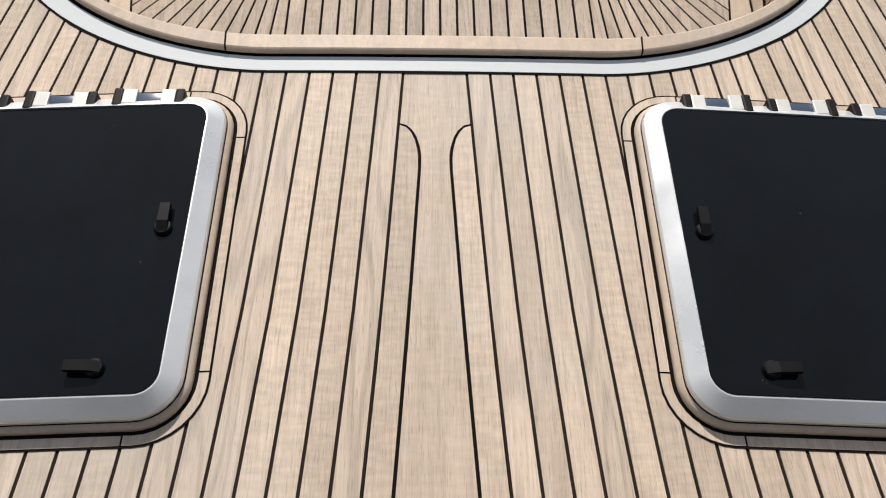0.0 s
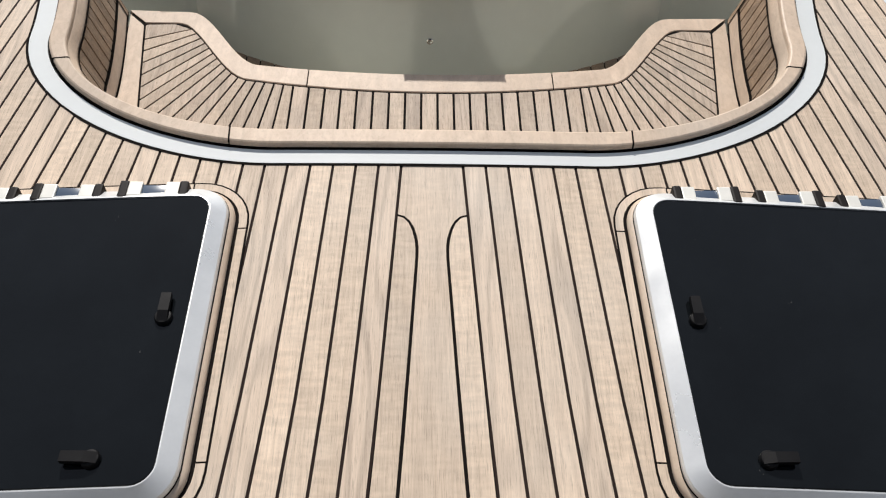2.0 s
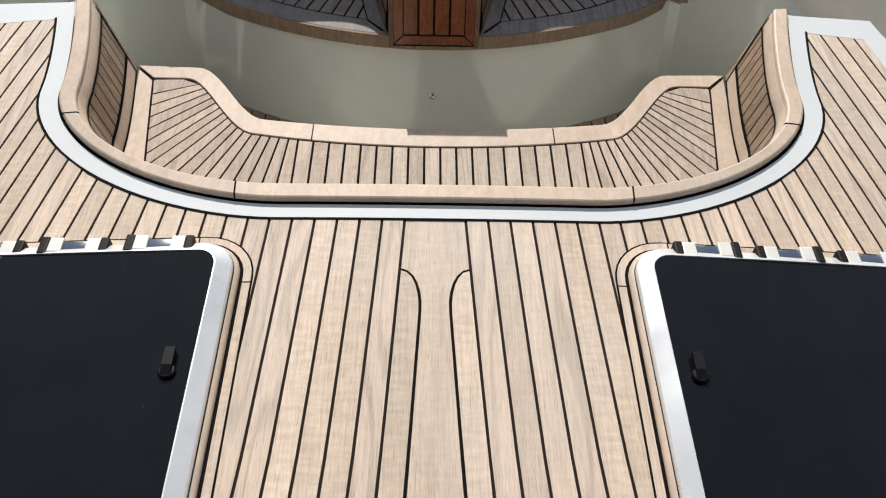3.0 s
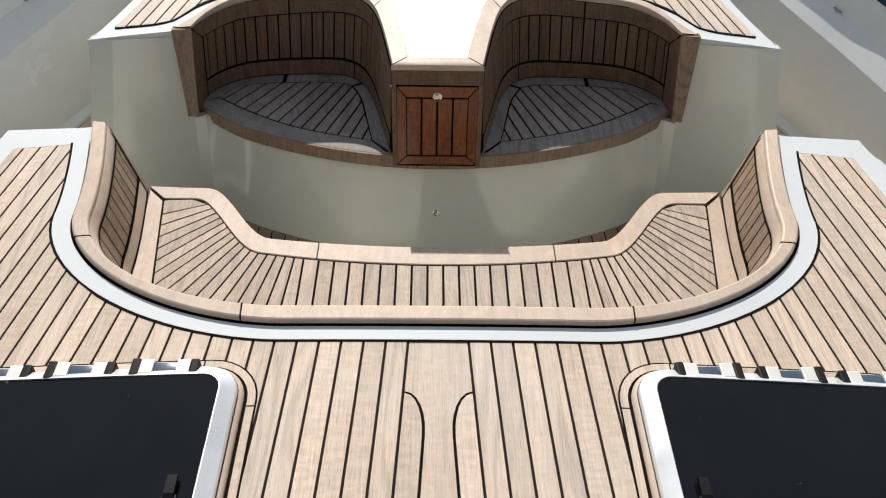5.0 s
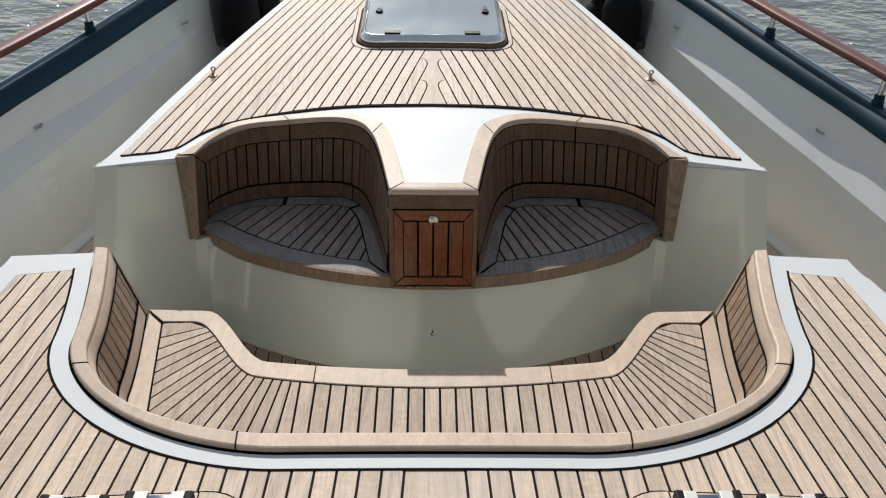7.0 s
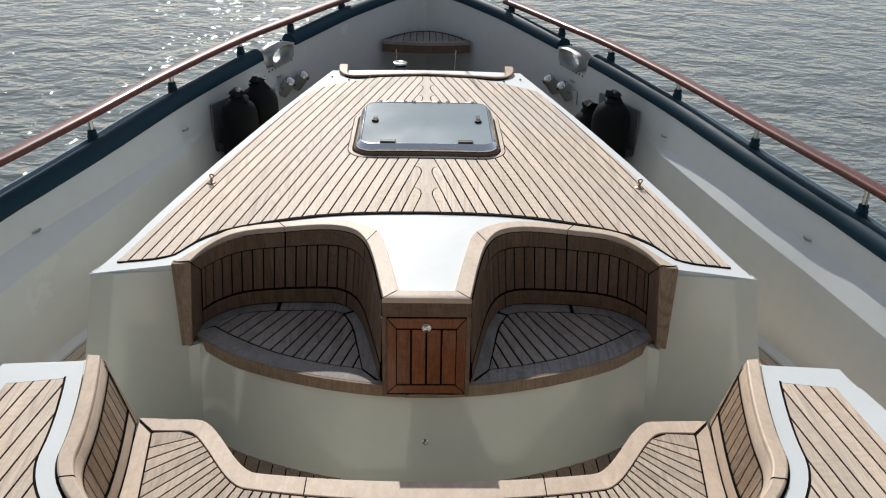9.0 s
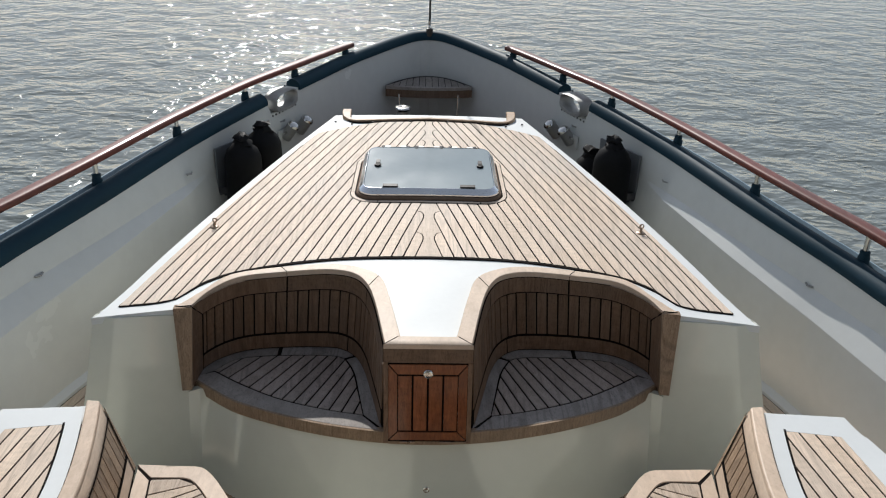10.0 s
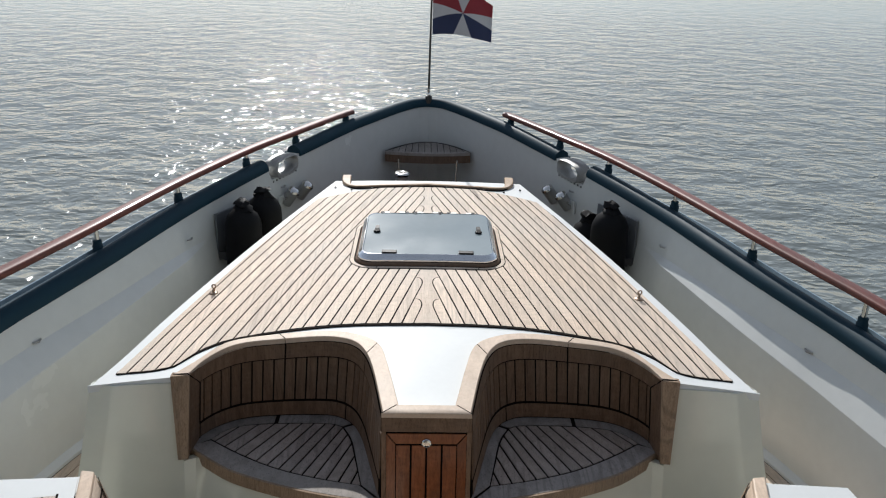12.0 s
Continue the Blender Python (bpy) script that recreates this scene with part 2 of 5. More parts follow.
def structure(name, bm, mat, label, category, smooth=None, kind="structure"):
    return tagged(part(name, bm, mat, None, "", smooth), label, category, "", kind)


def grid_solid(bm, rows, depth):
    """A slab: rows of top points (lists of equal length), its underside depth below, closed all round."""
    top = [[bm.verts.new(p) for p in r] for r in rows]
    dv = Vector((0, 0, depth)) if not isinstance(depth, Vector) else depth
    bot = [[bm.verts.new(Vector(p) - dv) for p in r] for r in rows]
    n, m = len(rows), len(rows[0])
    for i in range(n - 1):
        for j in range(m - 1):
            bm.faces.new((top[i][j], top[i + 1][j], top[i + 1][j + 1], top[i][j + 1]))
            bm.faces.new((bot[i][j], bot[i][j + 1], bot[i + 1][j + 1], bot[i + 1][j]))
    for i in range(n - 1):
        bm.faces.new((top[i][0], bot[i][0], bot[i + 1][0], top[i + 1][0]))
        bm.faces.new((top[i][m - 1], top[i + 1][m - 1], bot[i + 1][m - 1], bot[i][m - 1]))
    for j in range(m - 1):
        bm.faces.new((top[0][j], top[0][j + 1], bot[0][j + 1], bot[0][j]))
        bm.faces.new((top[n - 1][j], bot[n - 1][j], bot[n - 1][j + 1], top[n - 1][j + 1]))
    return bm


def slab(rows, depth):
    return grid_solid(bmesh.new(), rows, depth)


def box(bm, lo, hi, bevel=0.0):
    made = bmesh.ops.create_cube(bm, size=1.0)["verts"]
    for v in made:
        v.co = Vector((lo[i] + (v.co[i] + 0.5) * (hi[i] - lo[i]) for i in range(3)))
    if bevel:
        edges = list({e for v in made for e in v.link_edges})
        bmesh.ops.bevel(bm, geom=edges, offset=bevel, segments=2, affect="EDGES", profile=0.6)
    return bm


def rod(bm, a, b, r, r2=None, n=14):
    a, b = Vector(a), Vector(b)
    q = (b - a).to_track_quat("Z", "Y").to_matrix()
    rings = []
    for p, rr in ((a, r), (b, r if r2 is None else r2)):
        rings.append([bm.verts.new(p + q @ Vector((rr * math.cos(t), rr * math.sin(t), 0)))
                      for t in (2 * math.pi * k / n for k in range(n))])
    for k in range(n):
        bm.faces.new((rings[0][k], rings[0][(k + 1) % n], rings[1][(k + 1) % n], rings[1][k]))
    bm.faces.new(rings[0][::-1])
    bm.faces.new(rings[1])
    return bm


def lathe(bm, at, profile, axis=(0, 0, 1), n=24):
    """Turn a profile of (radius, height) round an axis."""
    q = Vector(axis).to_track_quat("Z", "Y").to_matrix()
    at = Vector(at)
    rings = [[bm.verts.new(at + q @ Vector((r * math.cos(2 * math.pi * k / n), r * math.sin(2 * math.pi * k / n), h)))
              for k in range(n)] for r, h in profile]
    for a, b in zip(rings, rings[1:]):
        for k in range(n):
            bm.faces.new((a[k], a[(k + 1) % n], b[(k + 1) % n], b[k]))
    bm.faces.new(rings[0][::-1])
    bm.faces.new(rings[-1])
    return bm


def sweep(bm, path, section, closed=True, up=(0, 0, 1)):
    """Sweep a section of (sideways, upward) points along a path; sideways is to the right of the way."""
    path = [Vector(p) for p in path]
    rings = []
    for i, p in enumerate(path):
        d = path[min(i + 1, len(path) - 1)] - path[max(i - 1, 0)]
        side = d.cross(Vector(up)).normalized()
        rise = side.cross(d).normalized()
        rings.append([bm.verts.new(p + side * s + rise * h) for s, h in section])
    n = len(section)
    for a, b in zip(rings, rings[1:]):
        for k in range(n if closed else n - 1):
            bm.faces.new((a[k], a[(k + 1) % n], b[(k + 1) % n], b[k]))
    if closed:
        bm.faces.new(rings[0][::-1])
        bm.faces.new(rings[-1])
    return bm


def round_section(w, h, n=12):
    return [(w * math.cos(2 * math.pi * k / n), h * math.sin(2 * math.pi * k / n)) for k in range(n)]


def smoothstep(a, b, x):
    t = min(max((x - a) / (b - a), 0.0), 1.0)
    return t * t * (3 - 2 * t)


def interp(x, table):
    """Smooth value at x from a short table of (x, y) in rising x."""
    xs, ys = [p[0] for p in table], [p[1] for p in table]
    if x <= xs[0]:
        return ys[0] + (x - xs[0]) * (ys[1] - ys[0]) / (xs[1] - xs[0])
    if x >= xs[-1]:
        return ys[-1] + (x - xs[-1]) * (ys[-1] - ys[-2]) / (xs[-1] - xs[-2])
    i = max(k for k in range(len(xs)) if xs[k] <= x)
    h = xs[i + 1] - xs[i]
    t = (x - xs[i]) / h
    sl = lambda k: (ys[min(k + 1, len(xs) - 1)] - ys[max(k - 1, 0)]) / (xs[min(k + 1, len(xs) - 1)] - xs[max(k - 1, 0)])
    m0, m1 = sl(i) * h, sl(i + 1) * h
    return ((2 * t**3 - 3 * t**2 + 1) * ys[i] + (t**3 - 2 * t**2 + t) * m0 + (-2 * t**3 + 3 * t**2) * ys[i + 1] + (t**3 - t**2) * m1)


def straight(x, table):
    """Value at x from a table in rising x, in straight lengths, level outside it."""
    return float(np.interp(x, [p[0] for p in table], [p[1] for p in table]))


def spline(pts, n):
    """n points evenly spaced along a Catmull-Rom curve through a few 2D points."""
    p = [Vector((*q, 0)) for q in pts]
    p = [2 * p[0] - p[1]] + p + [2 * p[-1] - p[-2]]
    fine = []
    for i in range(1, len(p) - 2):
        for k in range(24):
            t = k / 24
            fine.append(0.5 * (2 * p[i] + (p[i + 1] - p[i - 1]) * t + (2 * p[i - 1] - 5 * p[i] + 4 * p[i + 1] - p[i + 2]) * t * t
                               + (3 * p[i] - p[i - 1] - 3 * p[i + 1] + p[i + 2]) * t**3))
    fine.append(p[-2])
    return even(fine, n)


def even(fine, n):
    fine = [Vector(q) for q in fine]
    run = [0.0]
    for a, b in zip(fine, fine[1:]):
        run.append(run[-1] + (b - a).length)
    out, k = [], 0
    for j in range(n):
        s = run[-1] * j / (n - 1)
        while k < len(run) - 2 and run[k + 1] < s:
            k += 1
        t = (s - run[k]) / max(run[k + 1] - run[k], 1e-9)
        out.append(fine[k].lerp(fine[k + 1], min(max(t, 0), 1)))
    return out


def rounded(x0, y0, x1, y1, r, n=9, m=8):
    """Corner points of a rounded rectangle, anticlockwise."""
    out = []
    for cx, cy, a in ((x1 - r, y0 + r, -90), (x1 - r, y1 - r, 0), (x0 + r, y1 - r, 90), (x0 + r, y0 + r, 180)):
        for k in range(n):
            t = radians(a + 90 * k / (n - 1))
            out.append((cx + r * math.cos(t), cy + r * math.sin(t)))
        ax, ay = out[-1]
        bx, by = {-90: (x1, y1 - r), 0: (x0 + r, y1), 90: (x0, y0 + r), 180: (x1 - r, y0)}[a]
        out += [(ax + (bx - ax) * k / (m + 1), ay + (by - ay) * k / (m + 1)) for k in range(1, m + 1)]
    return out


def loft(bm, rings, cap_start=True, cap_end=True):
    vs = [[bm.verts.new(p) for p in r] for r in rings]
    n = len(vs[0])
    for a, b in zip(vs, vs[1:]):
        for k in range(n):
            bm.faces.new((a[k], a[(k + 1) % n], b[(k + 1) % n], b[k]))
    if cap_start:
        bm.faces.new(vs[0][::-1])
    if cap_end:
        bm.faces.new(vs[-1])
    return bm


# ---- heights of the decks ----
def z_near(x, y):
    return -0.02 * x * x


def z_fore(x, y):
    return 0.116 - 0.0048 * (y - 2.2) - 0.030 * x * x


def z_roof(x, y):
    """The forward roof, which dips towards the middle locker."""
    w = smoothstep(0.42, 0.20, abs(x))
    return z_fore(x, y) - w * 0.02 * max(0.0, 2.93 - y)


SIDE_DECK = -0.66
SEAT_Z, ALCOVE_Z = -0.26, -0.24


def ucurve(a, rx, y0, ry, xe, ye, p=2.0):
    """Right half of a rounded U in plan: straight, a quarter ellipse, a leg that leans out."""
    fine = [(a * k / 8, y0, 0) for k in range(8)]
    fine += [(a + rx * math.sin(radians(90 * k / 24)) ** (2 / p), y0 + ry * (1 - math.cos(radians(90 * k / 24)) ** (2 / p)), 0) for k in range(25)]
    x1, y1 = a + rx, y0 + ry
    fine += [(x1 + (xe - x1) * (k / 10) ** 1.4, y1 + (ye - y1) * k / 10, 0) for k in range(1, 11)]
    return [Vector(q) for q in fine]


STRIP_OUT = ucurve(0.40, 0.731, 1.207, 0.52, 1.193, 2.083, 1.82)
CAP_OUT = ucurve(0.40, 0.675, 1.250, 0.46, 1.163, 2.170, 1.78)
CAP_IN = ucurve(0.40, 0.618, 1.312, 0.40, 1.107, 2.168, 1.88)
BACK_LOW = ucurve(0.40, 0.563, 1.375, 0.34, 1.018, 2.135, 1.88)


def both(half):
    """A curve over both sides from its right half."""
    return [(-p.x, p.y) for p in half[:0:-1]] + [(p.x, p.y) for p in half]


STRIP_TABLE = sorted({(round(p.x, 4), round(p.y, 4)) for p in STRIP_OUT})


def strip_y(x):
    x = abs(x)
    for (xa, ya), (xb, yb) in zip(STRIP_TABLE, STRIP_TABLE[1:]):
        if xa <= x <= xb:
            return ya + (yb - ya) * (x - xa) / max(xb - xa, 1e-6)
    return 2.083

# ---- water and hull ----
bm = bmesh.new()
bmesh.ops.create_grid(bm, x_segments=8, y_segments=8, size=2400)
bmesh.ops.translate(bm, verts=bm.verts, vec=(0, 0, -2.5))
structure("water", bm, water_mat, "grey rippled river water with sun glitter round the bow", "water")

RAIL = [(0, 6.94), (0.13, 6.885), (0.28, 6.70), (0.46, 6.42), (0.62, 6.15), (0.90, 5.58), (1.118, 5.13), (1.39, 4.46),
        (1.62, 3.75), (1.76, 3.35), (1.865, 3.04), (2.09, 2.2), (2.25, 1.2), (2.35, -0.4), (2.40, -1.7)]
RAIL_RIGHT = spline(RAIL, 200)
OUTBOARD = -0.07   # the handrail stands near the outer edge of the cap


def z_rail(y):
    return 0.20 + 0.05 * (y - 3.7)


def rail_at(y, s=1, inset=0.0):
    """The point of the bulwark's top at a given y, moved inboard by inset."""
    i = min(range(3, len(RAIL_RIGHT) - 1), key=lambda k: abs(RAIL_RIGHT[k].y - y))
    a, b = RAIL_RIGHT[i - 1], RAIL_RIGHT[i + 1]
    t = (y - a.y) / (b.y - a.y)
    p = a.lerp(b, t)
    d = (b - a).normalized()
    n = Vector((d.y, -d.x, 0))
    if n.x > 0:
        n = -n
    p = p + n * inset
    return Vector((s * p.x, p.y, z_rail(p.y))), Vector((s * n.x, n.y, 0)), Vector((s * d.x, d.y, 0))


def rail_normals():
    out = []
    for i, p in enumerate(RAIL_RIGHT):
        d = (RAIL_RIGHT[min(i + 1, len(RAIL_RIGHT) - 1)] - RAIL_RIGHT[max(i - 1, 0)]).normalized()
        n = Vector((d.y, -d.x, 0))
        if i == 0:
            n = Vector((0, -1, 0))
        out.append(n if n.x <= 0 else -n)
    return out


RAIL_N = rail_normals()
GAP = (5.25, 5.52)


def ledge(p, n, inset, z):
    """The inner ledge swells inboard and up, aft of the fenders."""
    f = straight(p.y, [(2.4, 0.006), (3.2, 0.0125), (4.32, 0.0165), (4.60, 0.0)])
    q = p + n * inset
    return inset + f * (-q.x * n.x - (q.y + 0.2) * n.y), z + f * (1.71 - z)


def bulwark(s):
    rows = []
    for p, n in zip(RAIL_RIGHT, RAIL_N):
        zt = z_rail(p.y) - 0.11
        if GAP[0] - 0.02 < p.y < GAP[1] + 0.02:
            zt -= 0.09
        # the lower wall stands further inboard below a sloping ledge
        lip = straight(p.y, [(2.4, 0.108), (3.2, 0.098), (3.69, 0.084), (4.30, 0.062), (4.60, 0.0235)])
        zu = -0.092 - 0.010 * max(0.0, 4.2 - p.y)
        zl = straight(p.y, [(2.4, -0.235), (3.2, -0.194), (3.69, -0.162), (4.30, -0.13), (4.60, -0.10)])
        # a low waterway runs along the foot
        foot = straight(p.y, [(4.4, 0.138), (5.3, 0.0)])
        mid, zu = ledge(p, n, 0.022, zu)
        lip, zl = ledge(p, n, lip, zl)
        prof = [(-0.03, zt), (0.02, zt), (mid, zu), (max(lip - 0.002, mid + 0.0005), zl), (max(lip, mid + 0.001), zl - 0.008),
                (foot, SIDE_DECK + 0.034), (foot + 0.036, SIDE_DECK + 0.016), (foot + 0.040, SIDE_DECK)]
        rows.append([Vector((s * (p + n * o).x, (p + n * o).y, z)) for o, z in prof]
                    + [Vector((s * (p - n * 0.085).x, (p - n * 0.085).y, SIDE_DECK)),
                       Vector((s * (p - n * 0.085).x, (p - n * 0.085).y, zt))])
    bm = bmesh.new()
    loft(bm, rows)
    return structure("bulwark_starboard" if s > 0 else "bulwark_port", bm, wall_paint,
                     "greyish white painted steel bulwark with a sloping inner ledge", "bulwark", 13)


def hull(s):
    rows = []
    for p, n in zip(RAIL_RIGHT, RAIL_N):
        pts = []
        for k, z in ((0.088, z_rail(p.y) - (0.22 if GAP[0] - 0.03 < p.y < GAP[1] + 0.03 else 0.12)), (0.092, SIDE_DECK), (-0.25, -1.6), (-0.45, -2.6)):
            q = p - n * k
            pts.append(Vector((s * max(q.x, 0.0), q.y if k > 0 else q.y + 0.4 * k * (1 if p.y > 5 else 0), z)))
        rows.append(pts)
    bm = bmesh.new()
    vs = [[bm.verts.new(q) for q in r] for r in rows]
    for a, b in zip(vs, vs[1:]):
        for j in range(3):
            bm.faces.new((a[j], b[j], b[j + 1], a[j + 1]))
    bmesh.ops.remove_doubles(bm, verts=bm.verts, dist=1e-4)
    return structure("hull_starboard" if s > 0 else "hull_port", bm, blue, "dark blue painted steel hull side", "hull", 40)


for s in (1, -1):
    bulwark(s)
    hull(s)

# side deck, one sheet inside the bulwarks
bm = bmesh.new()
vs = [[bm.verts.new((s * (p - n * 0.04).x, (p - n * 0.04).y, SIDE_DECK + 0.002)) for s in (-1, 1)] for p, n in zip(RAIL_RIGHT, RAIL_N)]
for a, b in zip(vs[1:], vs[2:]):
    bm.faces.new((a[0], b[0], b[1], a[1]))
side_deck = structure("side_deck", bm, caulk, "teak planked side deck between bulwark and house", "deck")


# blue half-round cap on the bulwark, cut by the fairleads
def cap_run(pts, name):
    bm = bmesh.new()
    sec = [(-0.022 + 0.057 * math.cos(t), 0.054 * math.sin(t)) for t in (radians(-8 + 14 * k) for k in range(13))]
    sec += [(-0.078, 0.004), (-0.096, 0.004), (-0.098, -0.016), (0.033, -0.016)]
    sweep(bm, pts, sec)
    return tagged(part(name, bm, blue, None, "", 40), "glossy dark blue half-round cap on the bulwark", "rail cap", "bulwark caps", "structure")


def cap_pts(lo, hi, s):
    return [Vector((s * p.x, p.y, z_rail(p.y) - 0.110))
            for p, n in zip(RAIL_RIGHT, RAIL_N) if lo <= p.y <= hi]


bow_run = cap_pts(GAP[1], 9, -1)[::-1] + cap_pts(GAP[1], 9, 1)[1:]
cap_run(bow_run, "bulwark_cap_bow")
for s in (1, -1):
    cap_run(cap_pts(-9, GAP[0], s)[::s], "bulwark_cap_starboard" if s > 0 else "bulwark_cap_port")
    # narrow pale outer edge of the cap
    bm = bmesh.new()
    for lo, hi in ((-9, GAP[0] - 0.05), (GAP[1] + 0.05, 6.85)):
        sweep(bm, [Vector((s * (p - n * 0.094).x, (p - n * 0.094).y, z_rail(p.y) - 0.069 - 0.02 * smoothstep(3.9, 4.8, p.y))) for p, n in zip(RAIL_RIGHT, RAIL_N) if lo < p.y < hi][::s],
              [(-0.011, -0.045), (0.006, -0.045), (0.006, -0.016), (-0.003, -0.002), (-0.011, -0.002)])
    structure("trim_starboard" if s > 0 else "trim_port", bm, paint("pale_blue_edge", (0.20, 0.28, 0.33), 0.25, coat=0.4),
              "pale blue outer edge below the rail", "trim")

# ---- near deck ----
FWD = 2.175


def near_out(y):
    return 1.452 + 0.14 * (2.13 - y) + 0.03 * smoothstep(2.13, 1.95, y)


def teak_out(y):
    return 1.383 + 0.14 * (2.05 - y)


def strip_x(y):
    return interp(y, [(1.25, 0.69), (1.35, 0.905), (1.45, 1.01), (1.59, 1.095), (1.73, 1.14), (2.083, 1.193), (2.3, 1.21)])


def deck_sheet(dz, thick, mat, name, out, fwd, label):
    bm = bmesh.new()
    ys = [-1.45 + 0.1 * k for k in range(27)] + [1.205]
    grid_solid(bm, [[Vector((out(y) * (j / 12 - 1), y, 0)) for j in range(25)] for y in ys], thick)
    ys = [1.205 + (fwd - 1.205) * k / 24 for k in range(25)]
    for s in (1, -1):
        grid_solid(bm, [[Vector((s * (a + (out(y) - a) * j / 8), y, 0)) for j in range(9)]
                        for y in ys for a in [max(0.35 if y < 1.24 else strip_x(y) - 0.06, 0.0)]], thick)
    for v in bm.verts:
        v.co.z += z_near(v.co.x, v.co.y) + dz
    return structure(name, bm, mat, label, "deck") if name == "near_deck" else bm


near_deck = deck_sheet(-0.004, 0.05, white_top, "near_deck", near_out, FWD, "teak planked upper deck with white painted margin")
near_deck["category"] = "deck"
part("caulking", deck_sheet(-0.0022, 0.004, None, "c", teak_out, 2.075, ""), deck_caulk, near_deck, "black rubber caulking")

# sides of the near deckhouse down to the side deck
for s in (1, -1):
    bm = bmesh.new()
    pts = [(1.135, FWD - 0.01), (near_out(FWD), FWD - 0.01), (near_out(1.0), 1.0), (near_out(-1.45), -1.45)]
    rows = [[Vector((s * x, y, z)) for z in (z_near(x, y) - 0.008, SIDE_DECK)] for x, y in pts]
    grid_solid(bm, rows, Vector((0.0, 0.03, 0)))
    structure("wall_starboard" if s > 0 else "wall_port", bm, white, "cream painted side of the aft deckhouse", "wall")

# white waterway round the recess and along the forward edge
bm = bmesh.new()
o, i = both(STRIP_OUT), both(CAP_OUT)
grid_solid(bm, [[Vector((*a, z_near(*a) + 0.003)), Vector((*b, z_near(*b) + 0.004))] for a, b in zip(o, i)], 0.02)
waterway = structure("waterway", bm, white_top, "white painted steel waterway round the seating recess", "trim", 30)
bm = bmesh.new()
line_in = both(STRIP_OUT)
line_out = [(x * (1.005 + 0.002 * smoothstep(0.8, 1.12, abs(x))), y - 0.006 if abs(x) < 0.9 else y - 0.002) for x, y in line_in]
grid_solid(bm, [[Vector((*a, z_near(*a) + 0.0014)), Vector((*b, z_near(*b) + 0.0014))] for a, b in zip(line_out, line_in)], 0.004)
part("caulk_line", bm, caulk, waterway, "black caulk line")
for s in (1, -1):
    bm = bmesh.new()
    rows = []
    for k in range(9):
        t = k / 8
        xa, xb = 1.14 + (near_out(2.08) - 1.14) * t, 1.14 + (near_out(FWD) - 1.14) * t
        ya, yb = 2.079 - 0.03 * t, FWD + 0.0 - 0.045 * t
        rows.append([Vector((s * xa, ya, z_near(xa, ya) + 0.0006)), Vector((s * xb, yb, z_near(xb, yb) + 0.0006))])
    grid_solid(bm, rows, 0.012)
    part("margin", bm, white_top, waterway)
    bm = bmesh.new()
    grid_solid(bm, [[Vector((s * x, y, z_near(x, y) + 0.0006)) for x in (teak_out(y) - 0.001, near_out(y))] for y in [-1.45 + 3.512 * k / 24 for k in range(25)]], 0.012)
    part("margin", bm, white_top, waterway)

# ---- forward house: roof, faces, sides ----
EDGE = [(2.575, 1.282), (2.85, 1.216), (3.1, 1.168), (3.4, 1.102), (3.8, 1.005), (4.37, 0.856), (4.8, 0.735), (5.23, 0.612)]

def edge_x(y):
    return interp(y, EDGE)


ALC_IN = [(0.155, 2.355), (0.207, 2.65), (0.25, 2.80), (0.31, 2.883), (0.42, 2.915), (0.593, 2.897), (0.765, 2.862), (0.868, 2.76), (0.913, 2.652)]
ALC_OUT = [(0.101, 2.405), (0.153, 2.69), (0.194, 2.848), (0.275, 2.928), (0.40, 2.967), (0.607, 2.947), (0.81, 2.887), (0.905, 2.76), (0.976, 2.654)]
ALC_LOW = [(0.166, 2.338), (0.212, 2.54), (0.255, 2.715), (0.302, 2.822), (0.37, 2.882), (0.45, 2.895), (0.63, 2.888), (0.775, 2.858), (0.872, 2.79), (0.928, 2.70), (0.945, 2.655)]
FIELD_BACK = [(0.865, 2.71), (0.822, 2.768), (0.76, 2.804), (0.63, 2.823), (0.46, 2.829), (0.385, 2.822), (0.349, 2.805)]
FIELD_SIDE = [(0.349, 2.805), (0.307, 2.712), (0.273, 2.56), (0.245, 2.425)]
FIELD_FRONT = [(0.245, 2.425), (0.40, 2.462), (0.575, 2.525), (0.735, 2.617), (0.865, 2.71)]
NA = 61
alc_in, alc_out, alc_low = spline(ALC_IN, NA), spline(ALC_OUT, NA), spline(ALC_LOW, NA)


def spring(y):
    """The bend that all planks of the forward teak share: further inboard towards the bow."""
    d = y - 3.06
    return 0.195 * d + 0.02 * d * d


def teak_edge(y):
    return 1.134 - 0.02 * (y - 2.68) - spring(y)


def teak_aft(x):
    return interp(abs(x), [(0, 3.074), (0.35, 3.060), (0.59, 3.015), (0.83, 2.93), (0.925, 2.845), (1.0, 2.722), (1.21, 2.682)])


def front_y(x):
    """Forward edge of the alcove seats, in plan."""
    return 2.328 + 0.33 * x * x + 0.045 * smoothstep(0.72, 0.97, abs(x))


def face_y(x, z):
    """The raked aft face of the forward house."""
    x = abs(x)
    base = 2.612 - 0.11 * (x - 0.88)
    return base + (0.15 if z > -0.2 else 0.24) * (z + 0.2)


bm = bmesh.new()
ys = [3.04 + 0.08 * k for k in range(27)] + [5.22]
grid_solid(bm, [[Vector((edge_x(y) * (j / 14 - 1), y, 0)) for j in range(29)] for y in ys], 0.03)
